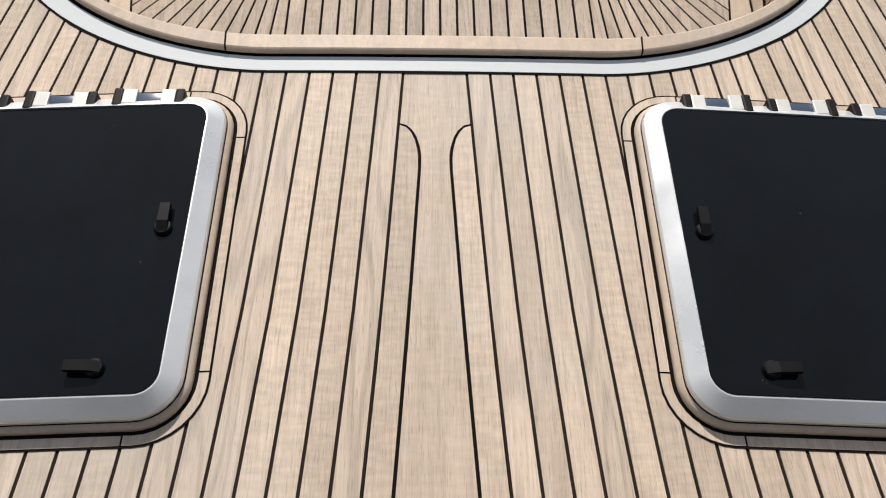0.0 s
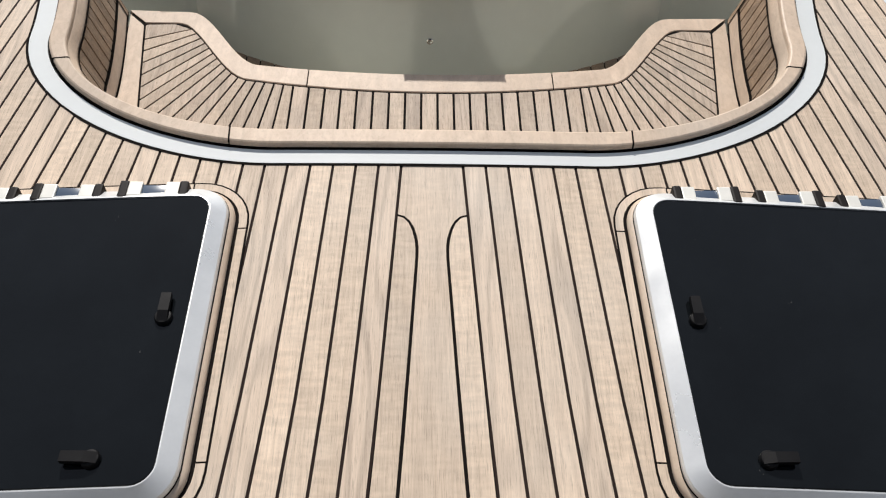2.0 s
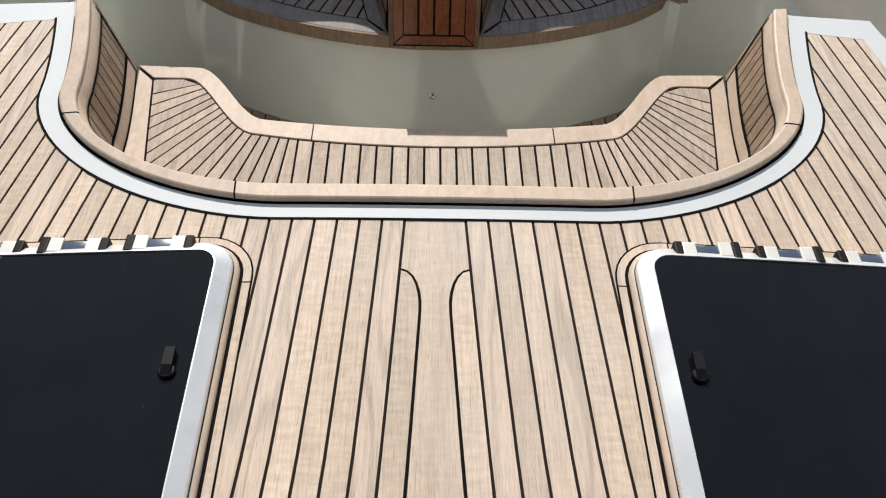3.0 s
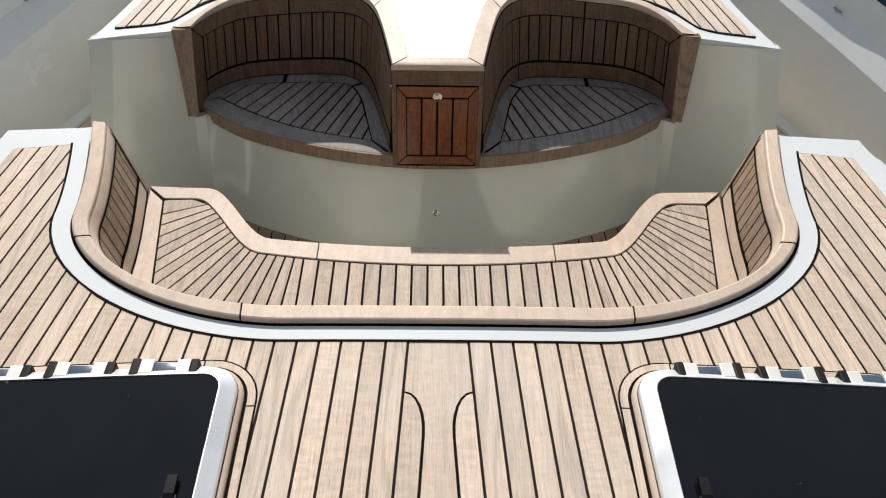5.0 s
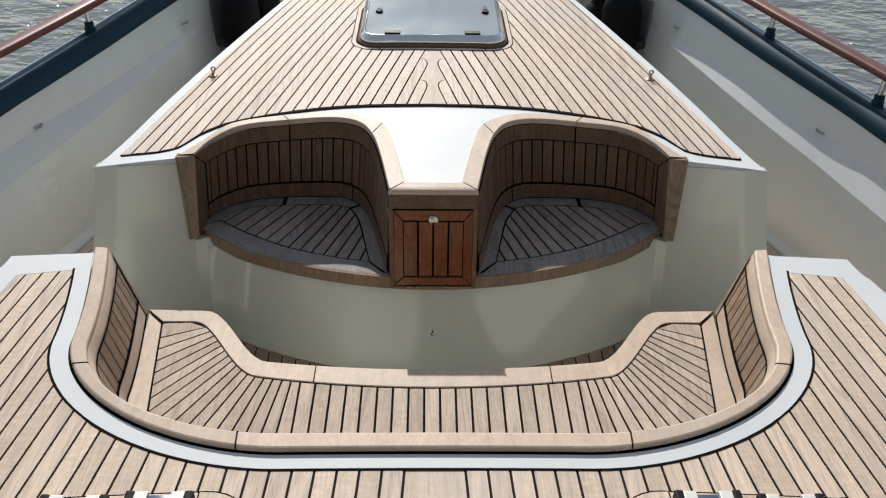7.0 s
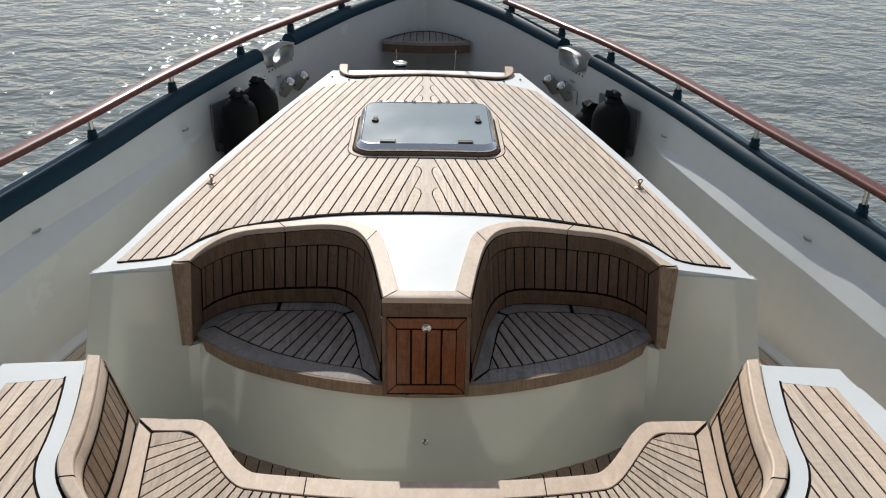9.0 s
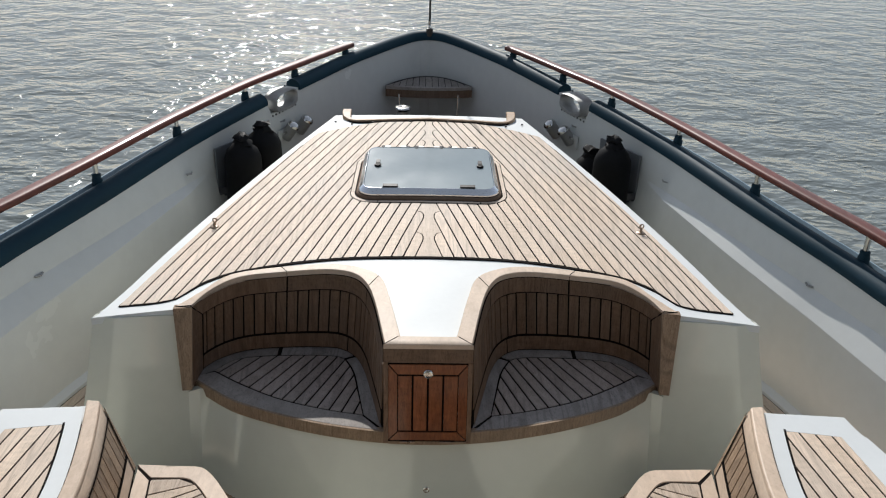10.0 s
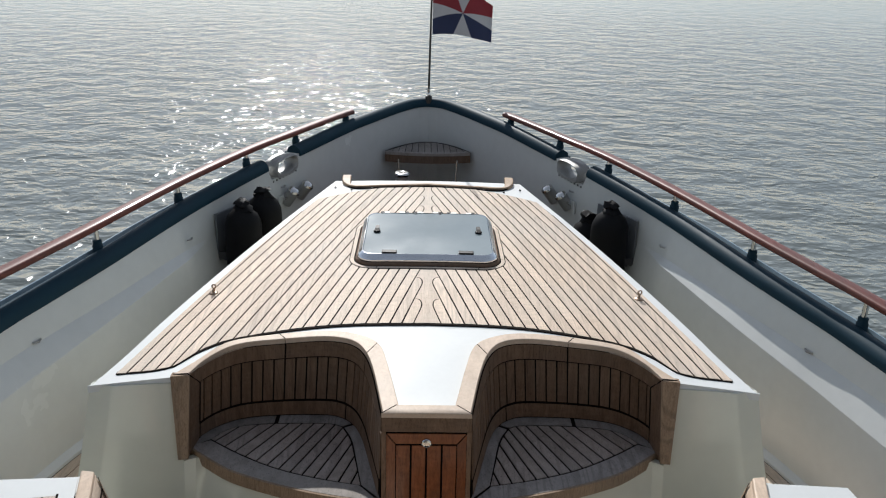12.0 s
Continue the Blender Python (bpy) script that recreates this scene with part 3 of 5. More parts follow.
# band behind the alcoves, the outer corners and the middle piece
for s in (1, -1):
    rows = []
    for q in alc_out:
        if q.y > 2.845 and q.x > 0.2:
            rows.append([Vector((s * q.x * 0.995, q.y - 0.015, 0)), Vector((s * q.x, 3.06, 0))])
    grid_solid(bm, rows, 0.03)
    rows = []
    for k in range(9):
        y = 2.40 + (3.06 - 2.40) * k / 8
        xe = min((q for q in alc_out if q.x < 0.42), key=lambda q: abs(q.y - y)).x + 0.012
        rows.append([Vector((0, y, 0)), Vector((s * xe * 0.5, y, 0)), Vector((s * xe, y, 0))])
    grid_solid(bm, rows, 0.03)
    rows = []
    for k in range(11):
        t = k / 10
        x = 0.80 + 0.16 * t
        ya = interp(x, [(0.80, 2.89), (0.905, 2.75), (0.965, 2.635)])
        rows.append([Vector((s * x, ya, 0)), Vector((s * x, 3.06, 0))])
    for k in range(1, 41):
        x = 0.96 + (edge_x(2.555) - 0.96) * k / 40
        yf = face_y(x, z_fore(x, 2.6)) + 0.004
        ye = min(3.06, next((2.555 + 0.002 * q for q in range(260) if edge_x(2.555 + 0.002 * q) < x), 3.06))
        rows.append([Vector((s * x, yf, 0)), Vector((s * x, max(ye, yf + 0.004), 0))])
    grid_solid(bm, rows, 0.03)
for v in bm.verts:
    v.co.z += z_roof(v.co.x, v.co.y) - 0.006
house_roof = structure("roof", bm, white_top, "white painted roof of the forward house with teak laid on it", "roof")

bm = bmesh.new()
for s in (1, -1):
    # lower face under the alcove seats
    rows = [[Vector((s * x, (front_y(x) + 0.012 + 0.355 * (z + 0.25)) * (1 - smoothstep(0.85, 0.945, x)) + face_y(x, z) * smoothstep(0.85, 0.945, x), z))
             for z in (-0.262, -0.33, -0.45, SIDE_DECK)] for x in [0.945 * k / 24 for k in range(25)]]
    grid_solid(bm, rows, Vector((0, -0.03, 0)))
    # outer panels beside the alcoves, rounded corners and sides
    def skin(k, q):
        """Station k round the outside, q from the roof (0) to the side deck (1)."""
        zt = z_fore(1.25, 2.6) - 0.010
        z = zt + (SIDE_DECK - zt) * q
        xo, r = 1.283 + 0.133 * q, 0.095
        if k < 6:
            x = 0.945 + (xo - r - 0.945) * k / 6
            return Vector((s * x, face_y(min(x, 1.283), z), min(z, z_fore(x, 2.6) - 0.008)))
        if k < 14:
            # a flat facet turned a little outward
            t = (k - 6) / 7
            return Vector((s * (xo - r + (r + 0.001) * t), face_y(1.25, z) + 0.016 * t, z))
        y = 2.74 + (5.22 - 2.74) * (k - 14) / 14
        zt = z_fore(edge_x(y), y) - 0.010
        return Vector((s * (edge_x(y) - 0.012 + 0.133 * q), y, zt + (SIDE_DECK - zt) * q))

    grid_solid(bm, [[skin(k, q / 10) for q in range(11)] for k in range(29)], Vector((s * 0.006, -0.02, 0)))
xs = [0.615 * (k / 6 - 1) for k in range(13)]
structure("wall_house", bm, white, "glossy cream painted walls of the forward house", "wall", 30)
# unseen front wall, finish assumed: dark so little sun bounces onto the bow
bm = bmesh.new()
grid_solid(bm, [[Vector((x, 5.215, z_fore(x, 5.2) - 0.01)), Vector((x, 5.26, SIDE_DECK))] for x in xs], Vector((0, 0.03, 0)))
structure("wall_fore", bm, teak_shade, "unseen front of the forward house, kept dark to limit bounced light", "wall")

# footwell floor
bm = bmesh.new()
grid_solid(bm, [[Vector((x, y, SIDE_DECK + 0.03)) for y in (1.4, 1.8, 2.45)] for x in [-1.0 + 0.2 * k for k in range(11)]], 0.02)
footwell = structure("floor", bm, caulk, "teak planked floor of the footwell, its shade partly in the wood colour", "floor")
# planks in the darker teak, so the footwell's shade is partly coloured in
for k in range(36):
    x = -0.98 + 0.0555 * k
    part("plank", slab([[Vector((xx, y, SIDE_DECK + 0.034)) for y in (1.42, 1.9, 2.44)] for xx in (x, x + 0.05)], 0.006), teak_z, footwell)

# forward teak's black base sheet
PITCH_F, SEAM_0 = 0.0516, 0.061


def fore_fwd(x):
    return 5.088 - 0.57 * x * x


bm = bmesh.new()
rows = []
for k in range(193):
    x = 1.205 * (k / 96 - 1)
    ya = teak_aft(x) + 0.002
    yb = fore_fwd(x)
    if abs(x) > teak_edge(yb):
        yb = next(5.2 - 0.01 * q for q in range(300) if teak_edge(5.2 - 0.01 * q) >= abs(x) or q == 299)
    yb = max(yb, ya + 0.01)
    rows.append([Vector((x, ya + (yb - ya) * j / 20, 0)) for j in range(21)])
grid_solid(bm, rows, 0.004)
for v in bm.verts:
    v.co.z += z_fore(v.co.x, v.co.y) - 0.0016
part("caulking", bm, deck_caulk, house_roof, "black rubber caulking")
# heavy black seam along the aft edge of the laid teak
bm = bmesh.new()
xs = [1.20 * (k / 40 - 1) for k in range(81)]
grid_solid(bm, [[Vector((x, teak_aft(x) - 0.013 + 0.011 * smoothstep(0.9, 1.02, abs(x)), z_fore(x, 3.0) - 0.0005)), Vector((x, teak_aft(x) + 0.004, z_fore(x, 3.0) - 0.0005))] for x in xs], 0.008)
part("caulk_line", bm, caulk, house_roof)

# plain front of the wheelhouse, behind the camera
bm = bmesh.new()
grid_solid(bm, [[Vector((x, -1.36 - 0.04 * x * x, z)) for z in (-0.06, 0.9, 1.9, 2.9, 3.9)] for x in [-2.3 + 0.46 * k for k in range(11)]], Vector((0, 0.08, 0)))
structure("wall_wheelhouse", bm, glass_dark, "dark glazed front wall of the wheelhouse behind the deck", "wall", 30)

# plain plate that closes the hull behind the wheelhouse
bm = bmesh.new()
e = RAIL_RIGHT[-1]
grid_solid(bm, [[Vector((x, e.y + 0.02, z)) for z in (-0.06, SIDE_DECK, -1.6, -2.6)] for x in (-e.x - 0.04, -1.0, 0.0, 1.0, e.x + 0.04)], Vector((0, 0.04, 0)))
structure("wall_transom", bm, blue, "plain dark blue plate closing the hull", "wall")


# ---- seating recess aft: cap rail, backrest, bench ----
def ribbon(outer, inner, za, zb, depth, bevel=0.004):
    """A board between two plan curves with a softly rounded upper edge."""
    rows = []
    for a, b in zip(outer, inner):
        a, b = Vector((a[0], a[1], 0)), Vector((b[0], b[1], 0))
        d = (b - a)
        w = d.length
        t = bevel / max(w, 1e-6)
        pts = []
        for f, dz in ((0.0, -2 * bevel), (0.12 * t, -bevel), (0.5 * t, -0.35 * bevel), (1.2 * t, 0), (0.5, 0.0), (1 - 1.2 * t, 0), (1 - 0.5 * t, -0.35 * bevel), (1 - 0.12 * t, -bevel), (1.0, -2 * bevel)):
            p = a + d * f
            p.z = (za(p.x, p.y) if callable(za) else za) * (1 - f) + (zb(p.x, p.y) if callable(zb) else zb) * f + dz
            pts.append(p)
        rows.append(pts)
    return slab(rows, depth)


recess = thing("corner_bench", (0, 1.7, SIDE_DECK), "curved teak corner bench with slatted seat and backrest", "bench")
cap_o, cap_i = both(CAP_OUT), both(CAP_IN)
cap_o = [(x * 0.995, y + 0.007) for x, y in cap_o]
zc = lambda x, y: z_near(x, y) + 0.021
n = len(cap_o)
cut1 = min(range(n // 2), key=lambda k: abs(cap_o[k][1] - 1.585))
cut2 = min(range(n // 2), key=lambda k: abs(cap_o[k][0] + 0.50))
cuts = [0, cut1, cut2, n - 1 - cut2, n - 1 - cut1, n - 1]
for a, b in zip(cuts, cuts[1:]):
    o, i = cap_o[a:b + 1], cap_i[a:b + 1]
    part("cap_rail", ribbon(o, i, zc, zc, 0.04, 0.006), teak_cap, recess, "", 12)
    if b < n - 1:
        # dark joint between two boards
        d = (Vector(cap_o[b + 1]) - Vector(cap_o[b])).normalized() * 0.0022
        oo = [(cap_o[b][0] - d.x, cap_o[b][1] - d.y), (cap_o[b][0] + d.x, cap_o[b][1] + d.y)]
        ii = [(cap_i[b][0] - d.x, cap_i[b][1] - d.y), (cap_i[b][0] + d.x, cap_i[b][1] + d.y)]
        part("joint", ribbon(oo, ii, lambda x, y: zc(x, y) + 0.0008, lambda x, y: zc(x, y) + 0.0008, 0.02), caulk, recess)
# black rubber under the cap
bm = bmesh.new()
grid_solid(bm, [[Vector((x * 1.004, y - 0.0005, z_near(x, y) + 0.007)), Vector((x * 0.98, y + 0.03, z_near(x, y) + 0.007))] for x, y in cap_o[3:-3]], 0.02)
part("seal", bm, caulk, recess, "black rubber seal under the cap")

# backrest: black shell, staves and a lower board
shell = thing("bench_backrest", (0, 1.5, SEAT_Z), "reclined teak stave backrest round the bench", "backrest")
fine_a, fine_b = both(CAP_IN), both(BACK_LOW)
run = [0.0]
for a, b in zip(fine_a, fine_a[1:]):
    run.append(run[-1] + (Vector(b) - Vector(a)).length)
bi, bl = [], []
for k in range(161):
    d = run[-1] * k / 160
    j = max(q for q in range(len(run) - 1) if run[q] <= d + 1e-9)
    t = min((d - run[j]) / (run[j + 1] - run[j]), 1.0)
    bi.append(tuple(Vector(fine_a[j]).lerp(Vector(fine_a[j + 1]), t)))
    bl.append(tuple(Vector(fine_b[j]).lerp(Vector(fine_b[j + 1]), t)))
M = 160


def on_back(u, v, off=0.0):
    """A point on the backrest: u along it, v from the cap (0) to the seat (1)."""
    k = min(int(u * (len(bi) - 1)), len(bi) - 2)
    t = u * (len(bi) - 1) - k
    a = Vector((*bi[k], 0)).lerp(Vector((*bi[k + 1], 0)), t)
    b = Vector((*bl[k], 0)).lerp(Vector((*bl[k + 1], 0)), t)
    d = Vector((*bi[k + 1], 0)) - Vector((*bi[k], 0))
    nrm = Vector((-d.y, d.x, 0)).normalized()
    p = a.lerp(b, v) + nrm * off
    p.z = z_near(a.x, a.y) + 0.0 + (SEAT_Z - z_near(a.x, a.y)) * v
    return p, nrm


bm = bmesh.new()
rows = [[on_back(u / M, v / 6)[0] for v in range(7)] for u in range(M + 1)]
grid_solid(bm, rows, Vector((0, 0, 0.001)))
part("shell", bm, caulk, shell, "black shell behind the staves")
NS = 64
for k in range(NS):
    u0, u1 = k / NS + 0.0013, (k + 1) / NS - 0.0013
    rows = [[on_back(u0 + (u1 - u0) * j / 2, v, 0.005)[0] for j in range(3)] for v in (0.155, 0.42, 0.728)]
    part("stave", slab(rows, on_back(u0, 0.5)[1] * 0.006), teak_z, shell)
bm = bmesh.new()
grid_solid(bm, [[on_back(u / M, v, off)[0] for v, off in ((-0.03, -0.001), (0.0, 0.002), (0.07, 0.005), (0.138, 0.006))] for u in range(M + 1)], Vector((0, 0, 0.004)))
part("upper_board", bm, teak_cap, shell, "", 60)
bm = bmesh.new()
grid_solid(bm, [[on_back(u / M, v, 0.007)[0] for v in (0.757, 0.972)] for u in range(M + 1)], Vector((0, 0, 0.004)))
part("lower_board", bm, teak_cap, shell)
# black seams above and below the staves and at their ends
for v0, v1 in ((0.135, 0.163), (0.724, 0.758), (0.955, 0.986)):
    bm = bmesh.new()
    grid_solid(bm, [[on_back(u / M, v, 0.0085)[0] for v in (v0, v1)] for u in range(M + 1)], Vector((0, 0, 0.002)))
    part("seam", bm, caulk, shell)
for side in (0, 1):
    at = lambda u, v, off: on_back(u if side == 0 else 1 - u, v, off)[0]
    edge = ((0.0, 0.0012), (0.10, 0.0040), (0.4, 0.0060), (0.7, 0.0078), (0.975, 0.0095))
    bm = bmesh.new()
    grid_solid(bm, [[at(u - 0.0009, v, 0.0092), at(u + 0.0009, v, 0.0092)] for v, u in edge], Vector((0, 0, 0.002)))
    part("seam", bm, caulk, shell)
    bm = bmesh.new()
    grid_solid(bm, [[at(0.0, v, 0.0088), at(u - 0.0009, v, 0.0088)] for v, u in edge], Vector((0, 0, 0.004)))
    part("end_strip", bm, teak_z, shell)
# end boards where the backrest meets the house
for s in (1, -1):
    bm = bmesh.new()
    e = [Vector((s * (CAP_IN[-1].x + 0.003), CAP_IN[-1].y - 0.004, -0.03)), Vector((s * CAP_OUT[-1].x * 0.985, CAP_OUT[-1].y - 0.004, -0.03)),
         Vector((s * (BACK_LOW[-1].x + 0.09), CAP_OUT[-1].y + 0.002, SIDE_DECK)), Vector((s * (BACK_LOW[-1].x - 0.004), BACK_LOW[-1].y + 0.002, SIDE_DECK))]
    grid_solid(bm, [[e[0], e[1]], [e[3], e[2]]], Vector((0, -0.02, 0)))
    part("end_board", bm, teak_cap, shell)


def bench_front(x):
    x = abs(x)
    return 1.842 + 0.12 * min(x, 0.8) ** 2 + 0.03 * max(0.0, x - 0.8) + 0.225 * smoothstep(0.55, 0.80, x)


def bench_seam(x):
    x = abs(x)
    return 1.757 + 0.15 * min(x, 0.8) ** 2 + 0.228 * smoothstep(0.575, 0.84, x)


bm = bmesh.new()
xs = [1.0 * (k / 40 - 1) for k in range(81)]
grid_solid(bm, [[Vector((x, max(1.38, interp(abs(x), [(0, 1.30), (0.5, 1.33), (0.8, 1.47), (0.95, 1.66), (1.0, 1.95)])), SEAT_Z - 0.003)),
                 Vector((x, bench_front(x) - 0.004, SEAT_Z - 0.003))] for x in xs], 0.03)
part("seat_base", bm, caulk, recess, "black caulked base under the slats")
# front of the bench
bm = bmesh.new()
grid_solid(bm, [[Vector((x, bench_front(x) - 0.012, z)) for z in (SEAT_Z - 0.025, SIDE_DECK)] for x in xs], Vector((0, 0.02, 0)))
part("front_panel", bm, white, recess, "cream painted front panel")
# curved front board in three lengths
for a, b in ((-0.985, -0.388), (-0.384, 0.384), (0.388, 0.985)):
    xx = [a + (b - a) * k / 30 for k in range(31)]
    sg = 1 if b > 0.5 else -1
    xo = [x + sg * 0.027 * smoothstep(0.8, 0.985, abs(x)) for x in xx]
    xi = [x - sg * 0.042 * smoothstep(0.8, 0.985, abs(x)) for x in xx]
    o = [(x, bench_front(x) + 0.004) for x in xo]
    i = [(x, bench_seam(x) + 0.005) for x in xi]
    part("front_board", ribbon(o, i, SEAT_Z, SEAT_Z, 0.03, 0.003), teak_cap, recess, "", 12)
# side margin boards
for s in (1, -1):
    rows = [[Vector((s * (0.876 + 0.072 * t), 1.60 + 0.472 * t, SEAT_Z - 0.0005)), Vector((s * (0.947 + 0.056 * t), 1.60 + 0.53 * t, SEAT_Z - 0.0005))] for t in (0, 0.33, 0.66, 1)]
    part("margin_board", slab(rows, 0.012), teak_cap, recess)


# slats: parallel in the middle, fanned round the corners
def slat(f0, f1, b0, b1):
    rows = [[Vector((*b0, SEAT_Z)).lerp(Vector((*f0, SEAT_Z)), t) for t in (0, 0.5, 1)], [Vector((*b1, SEAT_Z)).lerp(Vector((*f1, SEAT_Z)), t) for t in (0, 0.5, 1)]]
    part("slat", slab(rows, 0.012), teak_bench, recess)


SLAT = 0.0499
for k in range(-9, 9):
    x0, x1 = 0.021 + k * SLAT + 0.0038, 0.021 + (k + 1) * SLAT - 0.0038
    slat((x0, bench_seam(x0) - 0.003), (x1, bench_seam(x1) - 0.003), (x0, 1.36), (x1, 1.36))
X_FAN = {1: 0.021 + 9 * SLAT, -1: 9 * SLAT - 0.021}


def fan_front(x):
    return even([Vector((x + (0.79 - x) * k / 60, bench_seam(x + (0.79 - x) * k / 60), 0)) for k in range(61)], 17) + [Vector((0.94, 2.078, 0))]


def fan_back(x):
    return even([Vector((x, 1.36, 0)), Vector((0.60, 1.37, 0)), Vector((0.74, 1.45, 0)), Vector((0.845, 1.58, 0)), Vector((0.873, 1.63, 0)),
                   Vector((0.90, 1.80, 0)), Vector((0.930, 2.0, 0))], 17) + [Vector((0.941, 2.072, 0))]
for s in (1, -1):
    front_curve, back_curve = fan_front(X_FAN[s]), fan_back(X_FAN[s])
    for k in range(17):
        f0, f1, b0, b1 = front_curve[k], front_curve[k + 1], back_curve[k], back_curve[k + 1]
        df, db = (f1 - f0).normalized() * 0.0032, (b1 - b0).normalized() * 0.0036
        q = [f0 + df - Vector((0, 0.0025, 0)), f1 - df - Vector((0, 0.0025, 0)), b0 + db, b1 - db]
        q = [(s * v.x, v.y) for v in q]
        if k == 16:
            mid = Vector((0.845, bench_seam(0.845) - 0.002, 0))
            rows = [[Vector((*q[2], SEAT_Z)), Vector((*q[0], SEAT_Z))], [Vector((*q[2], SEAT_Z)).lerp(Vector((*q[3], SEAT_Z)), 0.4), Vector((s * mid.x, mid.y, SEAT_Z))], [Vector((*q[3], SEAT_Z)), Vector((*q[1], SEAT_Z))]]
            part("slat", slab(rows, 0.012), teak_bench, recess)
            continue
        slat(*q)

# ---- alcove seats in the forward house ----
zr = lambda x, y: z_roof(x, y) + 0.018 - 0.013 * smoothstep(0.80, 0.96, abs(x))


def side_pts(c, s):
    return [Vector((s * p.x, p.y, 0)) for p in c]


def clip(poly, p, nrm):
    """Keep the part of a polygon on the side of the line through p to which nrm points."""
    out = []
    for a, b in zip(poly, poly[1:] + poly[:1]):
        da, db = (a - p).dot(nrm), (b - p).dot(nrm)
        if da >= 0:
            out.append(a)
        if (da >= 0) != (db >= 0):
            out.append(a.lerp(b, da / (da - db)))
    return out


def prism(poly, z, depth):
    bm = bmesh.new()
    top = [bm.verts.new((v.x, v.y, z)) for v in poly]
    bot = [bm.verts.new((v.x, v.y, z - depth)) for v in poly]
    bm.faces.new(top)
    bm.faces.new(bot[::-1])
    for k in range(len(poly)):
        bm.faces.new((top[k], bot[k], bot[(k + 1) % len(poly)], top[(k + 1) % len(poly)]))
    return bm


def alcove(s):
    side = "alcove_seat"
    seat = thing(side, (s * 0.55, 2.6, ALCOVE_Z), "curved teak alcove seat set into the cream house front, in shade", "seat", "alcove seats")
    ci, co, cl = side_pts(alc_in, s), side_pts(alc_out, s), side_pts(alc_low, s)
    # cap boards along the rim, three lengths
    joints = [0, next(k for k in range(NA) if alc_out[k].y > 2.846), next(k for k in range(NA) if alc_out[k].x > 0.607), NA - 1]
    for a, b in zip(joints, joints[1:]):
        part("cap_board", ribbon(co[a:b + 1], ci[a:b + 1], zr, zr, 0.028, 0.003), teak_cap, seat, "", 12)
        d = (co[b] - co[b - 1]).normalized() * 0.002
        part("joint", ribbon([co[b] - d, co[b] + d], [ci[b] - d, ci[b] + d], lambda x, y: zr(x, y) + 0.0007, lambda x, y: zr(x, y) + 0.0007, 0.05 if b < NA - 1 else 0.003), caulk, seat)

    def wall(k, v, off=0.0):
        kk = min(max(k, 0), NA - 1)
        i0 = min(int(kk), NA - 2)
        t = kk - i0
        a, b = ci[i0].lerp(ci[i0 + 1], t), cl[i0].lerp(cl[i0 + 1], t)
        d = ci[min(i0 + 1, NA - 1)] - ci[i0]
        nr = Vector((d.y, -d.x, 0)).normalized() * s
        p = a.lerp(b, v) + nr * off
        zt = z_roof(a.x, a.y) - 0.004
        p.z = zt + (ALCOVE_Z - zt) * v
        return p, nr

    bm = bmesh.new()
    grid_solid(bm, [[wall(k, v / 5)[0] for v in range(6)] for k in range(NA - 3)], Vector((0, 0, 0.001)))
    part("shell", bm, caulk, seat, "black shell behind the staves")
    for k0, k1 in zip(joints, joints[1:]):
        ks = [k0 + (k1 - k0) * j / 20 for j in range(21)]
        ks[0] += 0.16
        ks[-1] -= 0.16 if k1 < NA - 1 else 2.6
        part("top_board", slab([[wall(k, v, 0.006)[0] for v in (0.0, 0.186)] for k in ks], Vector((0, 0, 0.002))), teak_shade, seat)
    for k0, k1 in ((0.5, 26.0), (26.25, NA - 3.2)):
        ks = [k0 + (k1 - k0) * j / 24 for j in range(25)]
        part("lower_board", slab([[wall(k, v, 0.006)[0] for v in (0.795, 0.975)] for k in ks], Vector((0, 0, 0.002))), teak_shade, seat)
    # staves of one width, set out both ways from the joint
    run = sum((b - a).length for a, b in zip(ci, ci[1:]))
    pitch, mid = 0.0448 / (run / (NA - 1)), joints[2]
    j = -int((mid - 0.6) / pitch) - 1
    while mid + j * pitch < NA - 5.0:
        k0, k1 = max(mid + j * pitch + 0.15, 0.6), min(mid + (j + 1) * pitch - 0.15, NA - 4.4)
        if k1 - k0 > 0.4:
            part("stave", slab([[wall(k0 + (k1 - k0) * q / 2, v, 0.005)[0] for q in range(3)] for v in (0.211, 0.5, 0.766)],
                               wall(k0, 0.5)[1] * 0.004), teak_shade, seat)
        j += 1
    # arm board at the outer end, and the cheek behind it
    zt = z_fore(0.98, 2.64) + 0.0045
    zb = -0.250
    top_o, top_i = Vector((s * 0.980, face_y(0.980, zt) - 0.008, zt)), Vector((s * 0.909, face_y(0.909, zt) - 0.008, zt))
    low_o, low_i = Vector((s * 0.966, face_y(0.966, zb) - 0.010, zb)), Vector((s * 0.928, face_y(0.928, zb) - 0.010, zb))
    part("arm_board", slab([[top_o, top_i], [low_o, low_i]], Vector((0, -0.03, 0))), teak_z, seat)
    ke = NA - 4.2
    behind = [wall(ke, v, 0.004)[0] for v in (0.0, 0.21, 0.77, 1.0)]
    fore = [top_i.lerp(low_i, t) + Vector((s * 0.001, 0.004, 0)) for t in (0.0, 0.19, 0.74, 0.97)]
    part("arm_cheek", slab([[a, b] for a, b in zip(fore, behind)], Vector((-s * 0.010, 0, 0))), teak_shade, seat)
    part("cheek_joint", slab([[b + Vector((-s * 0.003, -0.003, 0)), b + Vector((-s * 0.003, 0.003, 0))] for b in behind[1:]], Vector((-s * 0.006, 0, 0))), caulk, seat)
    a, b = fore[0] + Vector((-s * 0.002, 0, 0)), behind[1] + Vector((-s * 0.003, 0, 0))
